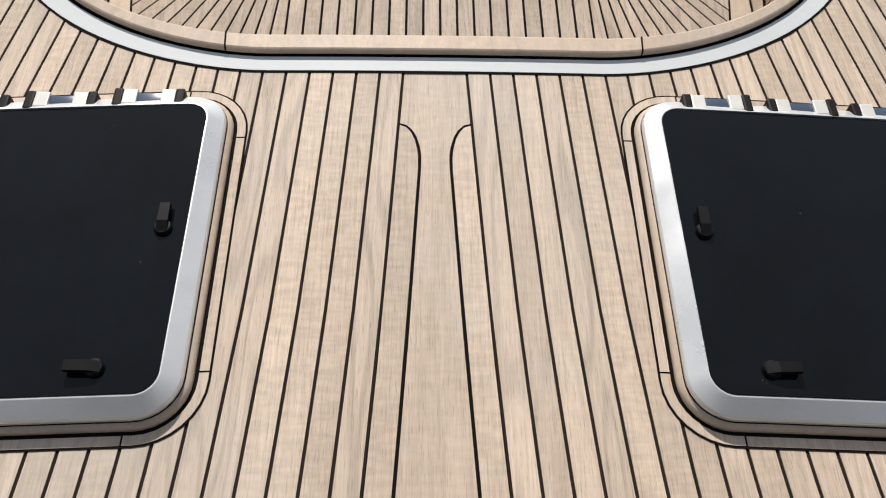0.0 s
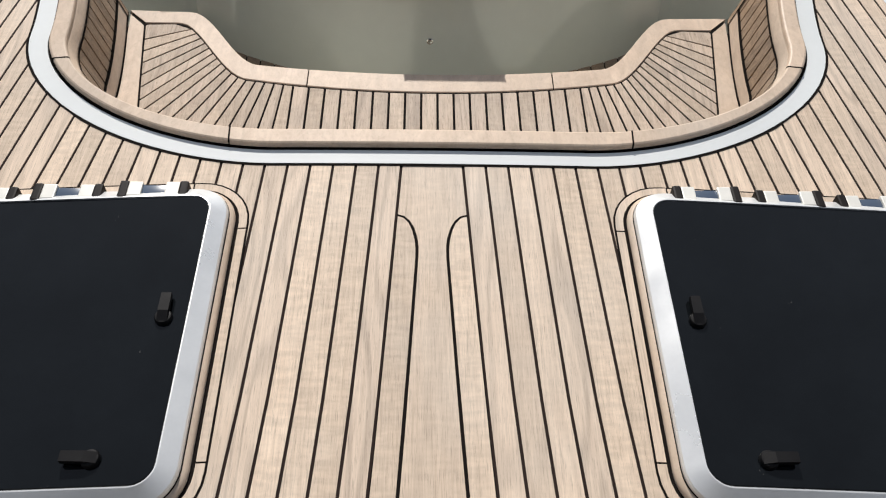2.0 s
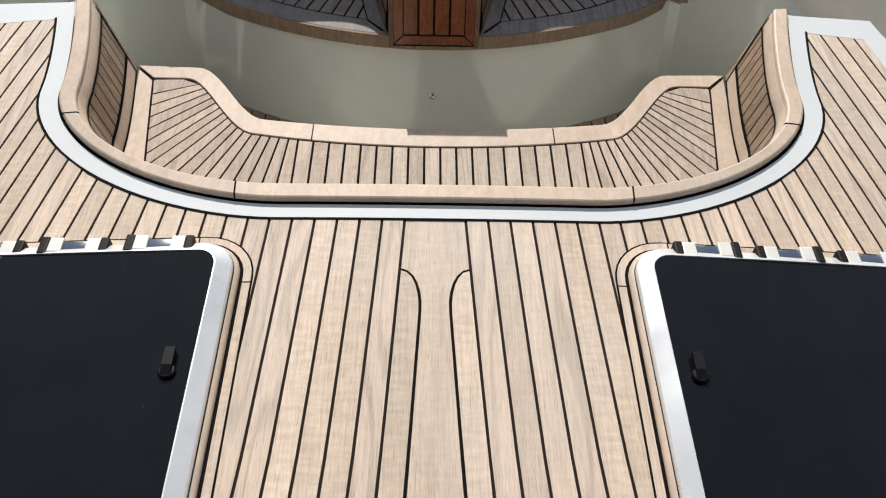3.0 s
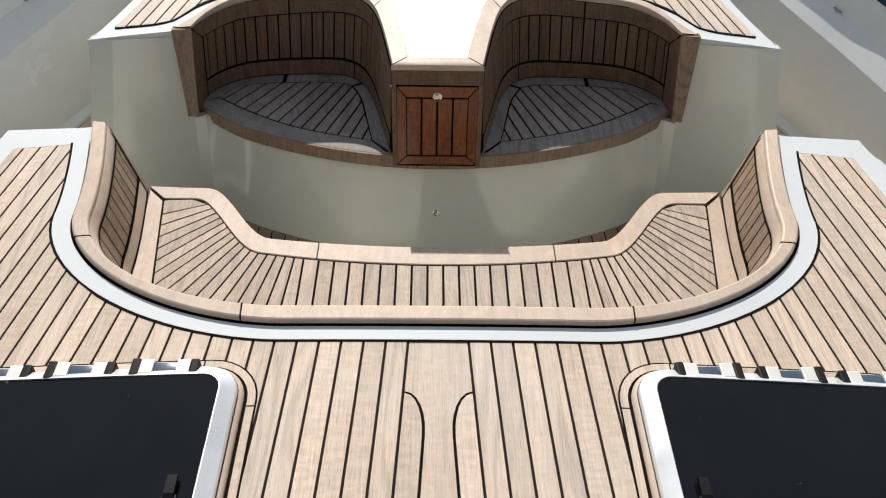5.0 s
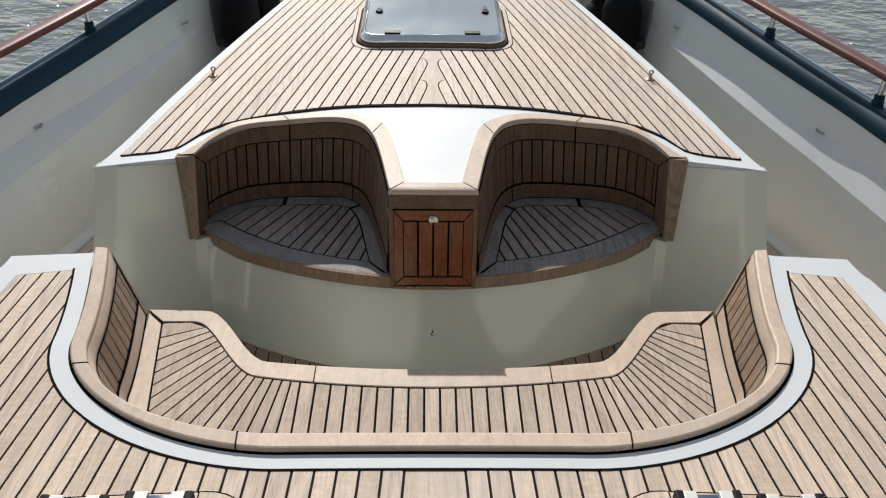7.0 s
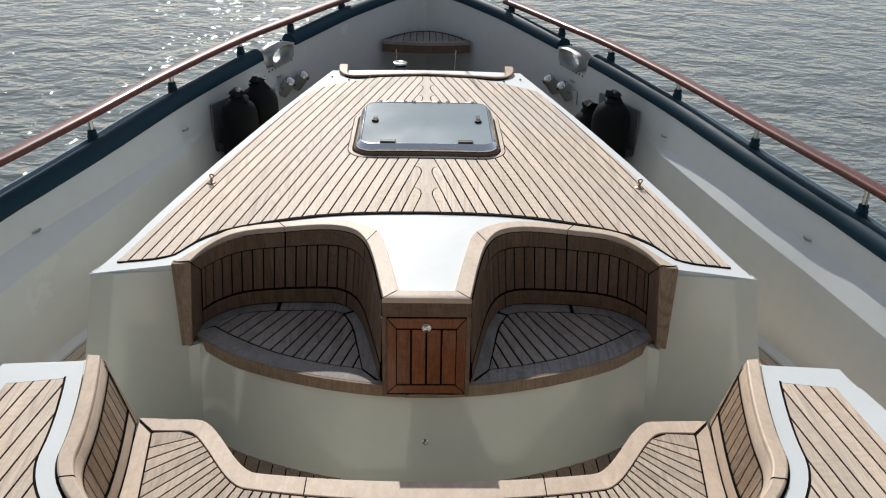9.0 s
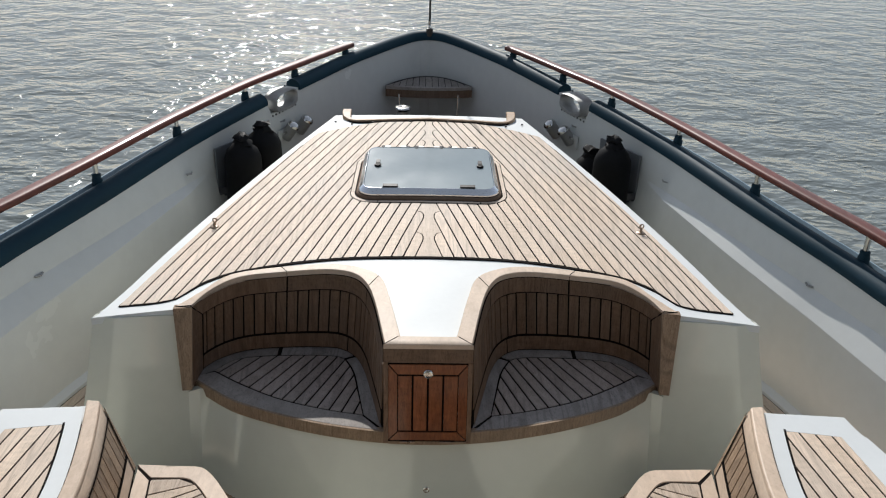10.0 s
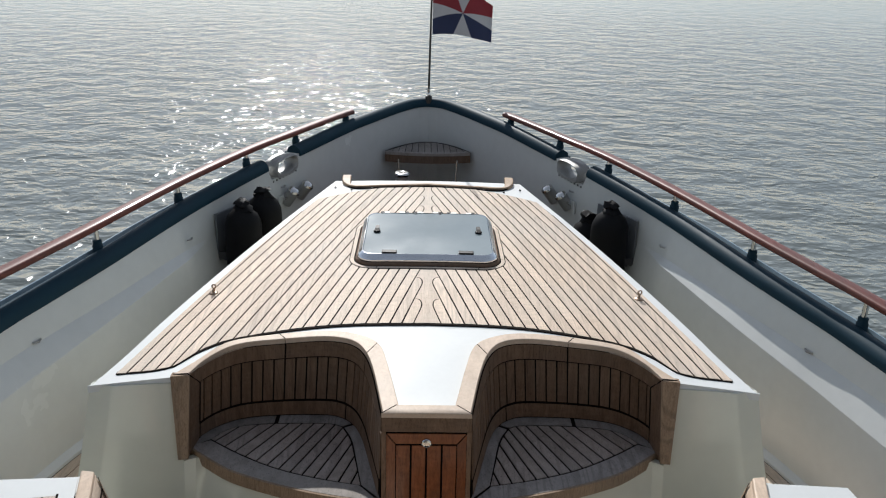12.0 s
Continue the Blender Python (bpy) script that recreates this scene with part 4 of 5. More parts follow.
    part("cheek_joint", slab([[a + Vector((0, 0, 0.003)), a - Vector((0, 0, 0.003))], [b + Vector((0, 0, 0.003)), b - Vector((0, 0, 0.003))]], Vector((-s * 0.006, 0, 0))), caulk, seat)
    # seat: black base, margin boards with mitred joints, fanned slats
    front = [Vector((s * x, front_y(x), 0)) for x in [0.950 - (0.950 - 0.168) * k / 24 for k in range(25)]]
    part("seat_base", prism(list(cl) + front, ALCOVE_Z - 0.003, 0.04), caulk, seat, "black caulked base under the slats")
    fb, fs, ff = [side_pts(spline(c, 25), s) for c in (FIELD_BACK, FIELD_SIDE, FIELD_FRONT)]
    up = lambda p: Vector((p.x, p.y, ALCOVE_Z))
    gap = 0.0085

    def margin(name, inner, outer):
        """A board between the slat field and the rim, short of its ends by a seam."""
        n = 24
        a, b = even(inner, n), even(outer, n)
        rows = []
        for q in range(n):
            p, r = a[q], b[q]
            w = (r - p).normalized()
            along = (a[min(q + 1, n - 1)] - a[max(q - 1, 0)]).normalized() * (gap if q == 0 else -gap if q == n - 1 else 0)
            rows.append([up(p + w * gap + along), up(r - w * 0.001 + along)])
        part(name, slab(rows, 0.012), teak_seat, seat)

    corner = min(range(NA), key=lambda k: (alc_low[k] - Vector((0.305, 2.83, 0))).length)
    half = min(range(NA), key=lambda k: abs(alc_low[k].x - 0.62) + (9 if alc_low[k].y < 2.8 else 0))
    tip = NA - 1
    h_in = min(range(25), key=lambda k: abs(abs(fb[k].x) - 0.62))
    margin("margin_board", fb[h_in:], list(cl[corner:half + 1])[::-1])
    margin("margin_board", fb[:h_in + 1], list(cl[half:tip + 1])[::-1])
    margin("margin_board", fs, list(cl[:corner + 1])[::-1])
    margin("front_board", ff, [v - Vector((0, 0.004, 0)) for v in front[::-1]])
    field = fb + fs[1:] + ff[1:-1]
    lines = []
    for k in range(-2, 14):
        x = 0.80 - 0.0473 * k
        turn = radians(33.5 - 1.75 * k)
        way = Vector((-s * math.sin(turn), math.cos(turn), 0))
        y = interp(x, [(0.20, 2.415), (0.40, 2.462), (0.575, 2.525), (0.735, 2.617), (0.865, 2.71)])
        lines.append((Vector((s * x, y, 0)), Vector((-s * way.y, s * way.x, 0))))
    for (p0, n0), (p1, n1) in zip(lines, lines[1:]):
        poly = clip(field, p0 + n0 * 0.0038, n0)
        poly = clip(poly, p1 - n1 * 0.0038, -n1) if len(poly) > 2 else []
        if len(poly) > 2 and sum((poly[i] - poly[0]).cross(poly[i + 1] - poly[0]).z for i in range(1, len(poly) - 1)) ** 2 > 1e-7:
            # slats a little paler than the margin boards, both with shade coloured in
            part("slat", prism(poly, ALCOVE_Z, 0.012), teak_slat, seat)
    return seat


for s in (1, -1):
    alcove(s)

# teak fascia below the alcove seats and the locker, one bent board
bm = bmesh.new()
xs = [0.945 * (k / 40 - 1) for k in range(81)]
grid_solid(bm, [[Vector((x, front_y(x) - 0.014, z)) for z in (ALCOVE_Z - 0.001, ALCOVE_Z - 0.053)] for x in xs], Vector((0, -0.026, 0)))
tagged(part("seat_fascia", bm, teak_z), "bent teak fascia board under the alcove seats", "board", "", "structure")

# middle locker with a varnished door
locker = thing("locker", (0, 2.35, ALCOVE_Z - 0.04), "raked teak locker with a varnished slatted door between the seats", "locker")
L0, L1 = Vector((0, 2.312, -0.275)), Vector((0, 2.362, 0.106))


def on_locker(u, v, off=0.0):
    d = (L1 - L0)
    nr = Vector((0, -d.z, d.y)).normalized()
    return L0 + d * v + Vector((u, 0, 0)) + nr * off


def locker_board(name, u0, v0, u1, v1, off, mat, label="", miter=0.0):
    p = [[on_locker(u0, v0, off), on_locker(u1, v0, off)], [on_locker(u0 + miter, v1, off), on_locker(u1 - miter, v1, off)]]
    return slab(p, on_locker(0, 0, 0.012) - on_locker(0, 0, 0))


w = 0.160
part("backing", locker_board("b", -w, 0.0, w, 1.0, 0.0, caulk), caulk, locker, "black caulked backing")
# head board and stiles get the teak with shade in its colour
part("head_board", locker_board("h", -w, 0.845, w, 0.985, 0.012, teak_shade), teak_shade, locker)
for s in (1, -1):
    part("stile", locker_board("s", s * (w - 0.016), 0.0, s * w, 0.84, 0.010, teak_shade), teak_shade, locker)
door = part("door", locker_board("d", -0.145, 0.02, 0.145, 0.83, 0.006, caulk), caulk, locker, "varnished slatted door with dark seams")
dw, dt = 0.1425, 0.032
gp = 0.0028
for v0, v1 in ((0.825, 0.725), (0.03, 0.115)):
    part("frame", slab([[on_locker(-dw + gp, v0, 0.011), on_locker(dw - gp, v0, 0.011)], [on_locker(-dw + dt + gp, v1, 0.011), on_locker(dw - dt - gp, v1, 0.011)]],
                       on_locker(0, 0, 0.012) - on_locker(0, 0, 0)), varnish, door)
for s in (1, -1):
    part("frame", slab([[on_locker(s * dw, 0.038, 0.0112), on_locker(s * (dw - dt), 0.124, 0.0112)], [on_locker(s * dw, 0.817, 0.0112), on_locker(s * (dw - dt), 0.716, 0.0112)]],
                       on_locker(0, 0, 0.012) - on_locker(0, 0, 0)), varnish, door)
for k in range(4):
    a = -(dw - dt) + 0.0038 + k * (2 * (dw - dt)) / 4
    b = a + (2 * (dw - dt)) / 4 - 0.0076
    part("slat", locker_board("p", a, 0.134, b, 0.706, 0.011, varnish), varnish, door)
for s in (1, -1):
    hg = part("hinge", locker_board("hg", s * 0.073 - 0.029, 0.012, s * 0.073 + 0.029, 0.026, 0.015, brown), brown, door, "small bronze hinge")
    part("pin", rod(bmesh.new(), on_locker(s * 0.073 - 0.028, 0.016, 0.017), on_locker(s * 0.073 + 0.028, 0.016, 0.017), 0.0028, n=8), bronze, hg, "", 40)
nrm = (on_locker(0, 0, 1) - on_locker(0, 0, 0)).normalized()
part("knob", lathe(bmesh.new(), on_locker(0.0, 0.735, 0.012), [(0.017, 0), (0.017, 0.004), (0.014, 0.006), (0.011, 0.0045), (0.004, 0.004)], nrm), steel, door, "polished round push latch", 30)
zt = lambda x, y: z_roof(x, y) + 0.018
part("top_trim", ribbon([(x, 2.405) for x in (-0.108, 0, 0.108)], [(x, 2.350) for x in (-0.160, 0, 0.160)], zt, zt, 0.02, 0.003), teak_cap, locker, "", 50)
for s in (1, -1):
    part("miter", ribbon([(s * 0.106, 2.404), (s * 0.1095, 2.404)], [(s * 0.157, 2.351), (s * 0.1605, 2.351)], lambda x, y: zt(x, y) + 0.001, lambda x, y: zt(x, y) + 0.001, 0.01, 0.001), caulk, locker)

# ---- small things on the forward roof and the bow ----
# raised teak lip along the forward edge of the roof
lip = thing("deck_lip", (0, 5.1, z_fore(0, 5.1)), "low teak lip with upturned ends along the roof's forward edge", "lip")
path = spline([(0.541, 5.265), (0.538, 5.18), (0.520, 5.105), (0.465, 5.06), (0.30, 5.072), (0.0, 5.10)], 24)
path = [(p.x, p.y) for p in path] + [(-p.x, p.y) for p in path[-2::-1]]
bm = bmesh.new()
rings = []
for k, (x, y) in enumerate(path):
    (xa, ya), (xb, yb) = path[max(k - 1, 0)], path[min(k + 1, len(path) - 1)]
    side = Vector((yb - ya, xa - xb, 0)).normalized()
    w, up = 0.012 + 0.016 * smoothstep(5.07, 5.17, y), z_fore(x, y) + 0.006 + 0.012 * smoothstep(5.08, 5.2, y)
    rings.append([Vector((x, y, up)) + side * (w * a) + Vector((0, 0, b)) for a, b in ((-1, -0.026), (1, -0.026), (1, 0.003), (0.85, 0.006), (-0.85, 0.006), (-1, 0.003))])
loft(bm, rings)
part("board", bm, oiled, lip, "", 35)
bm = bmesh.new()
sweep(bm, [Vector((x * 0.985, y - 0.018, z_fore(x, y) - 0.0005)) for x, y in path], [(-0.012, -0.004), (0.012, -0.004), (0.012, 0.004), (-0.012, 0.004)])
part("seal", bm, caulk, lip, "black caulk line along the lip")


# snap studs for a cover, on the paint round the lip
for x, y in ((0.36, 5.03), (0.49, 5.0), (0.60, 5.06), (0.12, 5.055)):
    for s in (1, -1):
        z = z_fore(x, y)
        tagged(part("snap_stud", lathe(bmesh.new(), (s * x, y, z), [(0.007, -0.002), (0.007, 0.003), (0.004, 0.006)], n=10), dark_steel, None, "", 40),
               "small dark snap stud beside the teak lip", "stud", "snap studs")


def cleat(x, y):
    z = z_fore(x, y)
    c = thing("deck_cleat", (x, y, z), "small worn bronze eye standing on the teak", "cleat", "deck eyes")
    part("plate", lathe(bmesh.new(), (x, y, z), [(0.020, -0.002), (0.020, 0.004), (0.015, 0.007)]), bronze, c, "", 40)
    bm = bmesh.new()
    rod(bm, (x, y, z + 0.005), (x + 0.003, y + 0.003, z + 0.028), 0.007, 0.0055)
    ring_pts = [Vector((x + 0.003 + 0.009 * math.cos(t), y + 0.003, z + 0.034 + 0.009 * math.sin(t))) for t in (2 * math.pi * k / 14 for k in range(15))]
    sweep(bm, ring_pts, round_section(0.0035, 0.0035, 8), up=(0, 1, 0))
    part("eye", bm, bronze, c, "", 60)


for s in (1, -1):
    cleat(s * 1.0, 3.42)

# drain plug in the house front
lathe_bm = lathe(bmesh.new(), (0, front_y(0) + 0.012 + 0.355 * (-0.463 + 0.25) + 0.002, -0.463), [(0.012, -0.004), (0.012, 0.004), (0.008, 0.006), (0.004, 0.004)], (0, -1, 0.2))
tagged(part("drain_plug", lathe_bm, steel, None, "", 40), "small steel drain plug in the cream house front", "plug")

# ---- along the bulwarks ----
for s in (1, -1):
    for y, dz in ((3.226, -0.094), (4.37, -0.035), (5.36, 0.0)):
        k = min(range(len(RAIL_RIGHT)), key=lambda q: abs(RAIL_RIGHT[q].y - y))
        inset, z = ledge(RAIL_RIGHT[k], RAIL_N[k], 0.022, dz)
        p, nr, d = rail_at(y, s, inset)
        e = thing("lashing_eye", (p.x, p.y, z), "small dark steel lashing eye on the bulwark", "eye", "lashing eyes")
        bm = bmesh.new()
        for a, b in ((-1, 0), (0, 1)):
            rod(bm, Vector((p.x, p.y, z)) + d * 0.024 * a + nr * (0.012 * (a == 0)), Vector((p.x, p.y, z)) + d * 0.024 * b + nr * (0.012 * (b == 0)), 0.005, n=8)
        part("bar", bm, cast, e, "", 40)

    # fairlead let into the cap: a casting with an oval opening and bolts below
    p, nr, d = rail_at((GAP[0] + GAP[1]) / 2, s, 0.0)
    fl = thing("fairlead", (p.x, p.y, p.z - 0.15), "cast steel oval fairlead bolted into the bulwark cap", "fairlead", "fairleads")
    half = 0.126
    c0 = Vector((p.x, p.y, p.z - 0.144))
    outer, inner = [], []
    for k in range(32):
        t = 2 * math.pi * k / 32
        cx_, sy_ = math.cos(t), math.sin(t)
        e = lambda v, q: math.copysign(abs(v) ** q, v)
        outer.append((half * e(cx_, 0.55), 0.062 * e(sy_, 0.6)))
        inner.append((0.102 * e(cx_, 0.85), 0.047 * e(sy_, 0.85) + 0.010))
    put = lambda q, off: c0 + d * q[0] + Vector((0, 0, q[1] + 0.05 * q[0] * (1 if d.y > 0 else -1))) + nr * off
    rings = [[put(q, -0.050) for q in outer], [put(q, 0.046) for q in outer], [put((q[0] * 0.95, q[1] * 0.95), 0.054) for q in outer],
             [put((q[0] * 1.12, (q[1] - 0.012) * 1.12 + 0.012), 0.054) for q in inner], [put(q, 0.04) for q in inner],
             [put((q[0] * 0.9, q[1]), 0.0) for q in inner], [put(q, -0.045) for q in inner], [put((q[0] * 1.12, (q[1] - 0.012) * 1.15 + 0.012), -0.058) for q in inner]]
    part("casting", loft(bmesh.new(), rings + [rings[0]], False, False), cast, fl, "", 40)
    for k in range(8):
        q = c0 + d * (-0.13 + 0.037 * k) + Vector((0, 0, -0.074 + 0.05 * (-0.13 + 0.037 * k) * (1 if d.y > 0 else -1)))
        part("bolt", lathe(bmesh.new(), q + nr * 0.018, [(0.007, 0), (0.007, 0.006), (0.004, 0.008)], nr, 8), dark_steel, fl)

    # double bollard on the bulwark
    bo, nb_, db = rail_at(5.43, s, 0.03)
    bl_ = thing("bollard", (bo.x, bo.y, -0.10), "pair of short steel mooring posts on a painted bracket", "bollard", "bollards")
    bm = bmesh.new()
    a, b = Vector((bo.x, bo.y, -0.095)) - db * 0.15, Vector((bo.x, bo.y, -0.095)) + db * 0.15
    rows = [[a + Vector((0, 0, 0.04)), a - Vector((0, 0, 0.05))], [b + Vector((0, 0, 0.04)), b - Vector((0, 0, 0.05))]]
    part("bracket", grid_solid(bm, rows, nb_ * -0.012), wall_paint, bl_)
    ax = (nb_ * 0.42 + Vector((0, 0, 0.62)) + db * (0.16 if db.y > 0 else -0.16)).normalized()
    for q in (-0.082, 0.082):
        c = Vector((bo.x, bo.y, -0.125)) + db * q * (1 if db.y > 0 else -1)
        post = part("post", lathe(bmesh.new(), c, [(0.041, 0.012), (0.041, 0.104), (0.0445, 0.108), (0.0445, 0.116)], ax, 22), cast, bl_, "worn steel mooring post", 40)
        part("head", lathe(bmesh.new(), c + ax * 0.116, [(0.0445, 0.0), (0.043, 0.010), (0.036, 0.020), (0.022, 0.027), (0.008, 0.029)], ax, 22), steel, post, "bright rounded head", 40)
        e = c + ax * 0.072
        way = db * (math.copysign(1, q) * (1 if db.y > 0 else -1))
        part("pin", rod(bmesh.new(), e + way * 0.036, e + way * 0.070, 0.009, n=10), steel, post, "", 40)

    # fenders standing in a rack
    plate_p, pn, pd = rail_at(4.85, s, 0.035)
    rack = thing("fender_rack", (plate_p.x, plate_p.y, -0.45), "grey steel fender rack fixed to the bulwark", "rack", "fender racks")
    a, b = Vector((plate_p.x, plate_p.y, 0)) - pd * 0.215, Vector((plate_p.x, plate_p.y, 0)) + pd * 0.215
    bm = bmesh.new()
    grid_solid(bm, [[Vector((a.x, a.y, 0.02)), Vector((a.x, a.y, -0.50))], [Vector((b.x, b.y, 0.04)), Vector((b.x, b.y, -0.50))]], pn * -0.012)
    part("plate", bm, paint("grey_rack_paint", (0.16, 0.17, 0.18), 0.4), rack)
    hoop = [a + pn * 0.01, a + pn * 0.20, a + pn * 0.30 + pd * 0.04, b + pn * 0.30 - pd * 0.04, b + pn * 0.20, b + pn * 0.01]
    for z in (-0.22, -0.42):
        bm = bmesh.new()
        sweep(bm, [Vector((q.x, q.y, z)) for q in hoop], [(-0.004, -0.022), (0.004, -0.022), (0.004, 0.022), (-0.004, 0.022)])
        part("hoop", bm, paint("dark_rack_bar", (0.05, 0.05, 0.055), 0.4), rack)
    for q, top in ((-0.115, 0.105), (0.115, -0.03)) if s > 0 else ((-0.115, 0.09), (0.115, 0.105)):
        off = q if pd.y > 0 else -q
        c = Vector((plate_p.x, plate_p.y - (0.03 if s > 0 else 0.05), 0)) + pd * off + pn * 0.145
        f = thing("fender", (c.x, c.y, -0.5), "black cylindrical boat fender in a fabric cover", "fender", "fenders")
        r = 0.112
        body = lathe(bmesh.new(), (c.x, c.y, 0), [(0.03, -0.50), (0.09, -0.48), (r, -0.42), (r, top - 0.13), (r * 0.97, top - 0.09), (r * 0.80, top - 0.045), (r * 0.5, top - 0.015), (r * 0.35, top)], n=28)
        for v in body.verts:
            v.co += Vector((noise.noise(v.co * 9), noise.noise(v.co * 9 + Vector((5, 0, 0))), 0)) * 0.006
        part("body", body, cover_cloth, f, "", 50)
        knot = bmesh.new()
        lathe(knot, (c.x, c.y, 0), [(0.05, top - 0.03), (0.058, top - 0.012), (0.050, top + 0.006), (0.030, top + 0.016), (0.05, top + 0.03), (0.044, top + 0.045), (0.02, top + 0.05)], n=18)
        for v in knot.verts:
            v.co += Vector((noise.noise(v.co * 28), noise.noise(v.co * 28 + Vector((3, 0, 0))), noise.noise(v.co * 28 + Vector((0, 7, 0))))) * 0.026
        part("gathered_top", knot, cover_cloth, f, "bunched black cover with drawcord", 50)

# ---- bow: seat, capstan, flagstaff ----
BZ = -0.045
bow = thing("bow_seat", (0, 6.55, BZ), "small curved teak seat in the bow", "seat")


def bow_back(x):
    return 6.81 - 0.32 * (abs(x) / 0.348) ** 2.0


def bow_front(x):
    return 6.445 + 0.045 * (x / 0.348) ** 2


xs = [0.348 * (k / 12 - 1) for k in range(25)]
part("seat_base", slab([[Vector((x, bow_front(x), BZ - 0.002)), Vector((x, max(bow_back(x), bow_front(x) + 0.002), BZ - 0.002))] for x in xs], 0.02), caulk, bow, "black caulked base")
# dark seat teak stands in for the bulwark's shadow on this seat
for k in range(13):
    x0, x1 = -0.344 + 0.053 * k + 0.0025, -0.344 + 0.053 * (k + 1) - 0.0025
    x1 = min(x1, 0.344)
    part("slat", slab([[Vector((x * (1 - 0.04 * t), bow_front(x) + 0.035 + (max(bow_back(x) - 0.012, bow_front(x) + 0.037) - bow_front(x) - 0.035) * t, BZ)) for t in (0, 0.5, 1)] for x in (x0, x1)], 0.01), teak_seat, bow)
part("edge_board", ribbon([(x, bow_front(x) + 0.03) for x in xs], [(x, bow_front(x) - 0.006) for x in xs], BZ + 0.001, BZ + 0.001, 0.02, 0.002), teak_seat, bow, "", 28)
part("rim", slab([[Vector((x, bow_back(x) - 0.010, BZ + 0.0015)), Vector((x, bow_back(x) + 0.006, BZ + 0.0015))] for x in xs], 0.03), black, bow, "black rubber edge against the bulwark")
# fascia in the shade-darkened teak
part("fascia", slab([[Vector((x, bow_front(x) - 0.004, BZ - 0.006)), Vector((x, bow_front(x) - 0.004, BZ - 0.085))] for x in xs], Vector((0, -0.02, 0))), teak_shade, bow)
for s in (1, -1):
    part("leg", rod(bmesh.new(), (s * 0.237, 6.465, BZ - 0.06), (s * 0.216, 6.38, SIDE_DECK), 0.0095, n=10), steel, bow, "steel leg", 40)
cap_ = thing("capstan", (-0.193, 5.93, SIDE_DECK), "steel capstan with a polished round head", "capstan")
part("drum", lathe(bmesh.new(), (-0.193, 5.93, 0), [(0.09, SIDE_DECK), (0.09, -0.5), (0.05, -0.42), (0.042, -0.2), (0.045, -0.085)], n=24), cast, cap_, "", 40)
part("head", lathe(bmesh.new(), (-0.193, 5.93, 0), [(0.040, -0.09), (0.055, -0.08), (0.060, -0.066), (0.052, -0.055), (0.02, -0.05), (0.012, -0.053)], n=28), steel, cap_, "polished head", 40)

zs = z_rail(6.92) - 0.065
staff = thing("flagstaff", (0.0, 6.925, zs), "dark slender flagstaff stepped on the stem", "flagstaff")
part("socket", lathe(bmesh.new(), (0.0, 6.925, zs), [(0.028, -0.03), (0.028, 0.03), (0.02, 0.035)], n=18), dark_steel, staff, "", 40)
part("fitting", lathe(bmesh.new(), (0.0, 6.925, zs), [(0.014, 0.03), (0.016, 0.05), (0.010, 0.06), (0.014, 0.075), (0.010, 0.09), (0.013, 0.10)], n=14), steel, staff, "polished steel fitting", 40)
part("pole", rod(bmesh.new(), (0.0, 6.925, zs + 0.08), (0.02, 6.91, zs + 1.3), 0.0095, 0.007, 12), dark_steel, staff, "", 40)
flag = thing("flag", (0.015, 6.91, 1.0), "small red, white and blue gyronny flag blowing from the staff", "flag")
bm = bmesh.new()
NX, NY = 120, 84


def flag_pt(u, v):
    x = 0.022 + 0.49 * u
    z = 0.836 + 0.375 * v - 0.03 * u + 0.02 * math.sin(3.2 * u) - 0.03 * u * u * (1 - v) - 0.11 * v * u * u
    y = 6.91 + 0.035 * math.sin(7 * u + 1.5 * v) * u ** 0.5 + 0.012 * math.sin(15 * u - 3 * v) * u
    return Vector((x, y, z))


fv = [[bm.verts.new(flag_pt(i / NX, j / NY)) for j in range(NY + 1)] for i in range(NX + 1)]
for i in range(NX):
    for j in range(NY):
        f = bm.faces.new((fv[i][j], fv[i + 1][j], fv[i + 1][j + 1], fv[i][j + 1]))
        dx, dz = ((i + 0.5) / NX - 0.5) * 1.35, (j + 0.5) / NY - 0.5
        ang = math.degrees(math.atan2(dz, dx)) % 360
        if ang < 14 or ang > 346 or 166 < ang < 194 or 68 < ang < 112 or 248 < ang < 292:
            f.material_index = 0
        elif ang < 180:
            f.material_index = 1
        else:
            f.material_index = 2
        f.smooth = True
part("cloth", bm, [flag_white, flag_red, flag_blue], flag)


# ---- deck hatches ----
RAD = 0.084


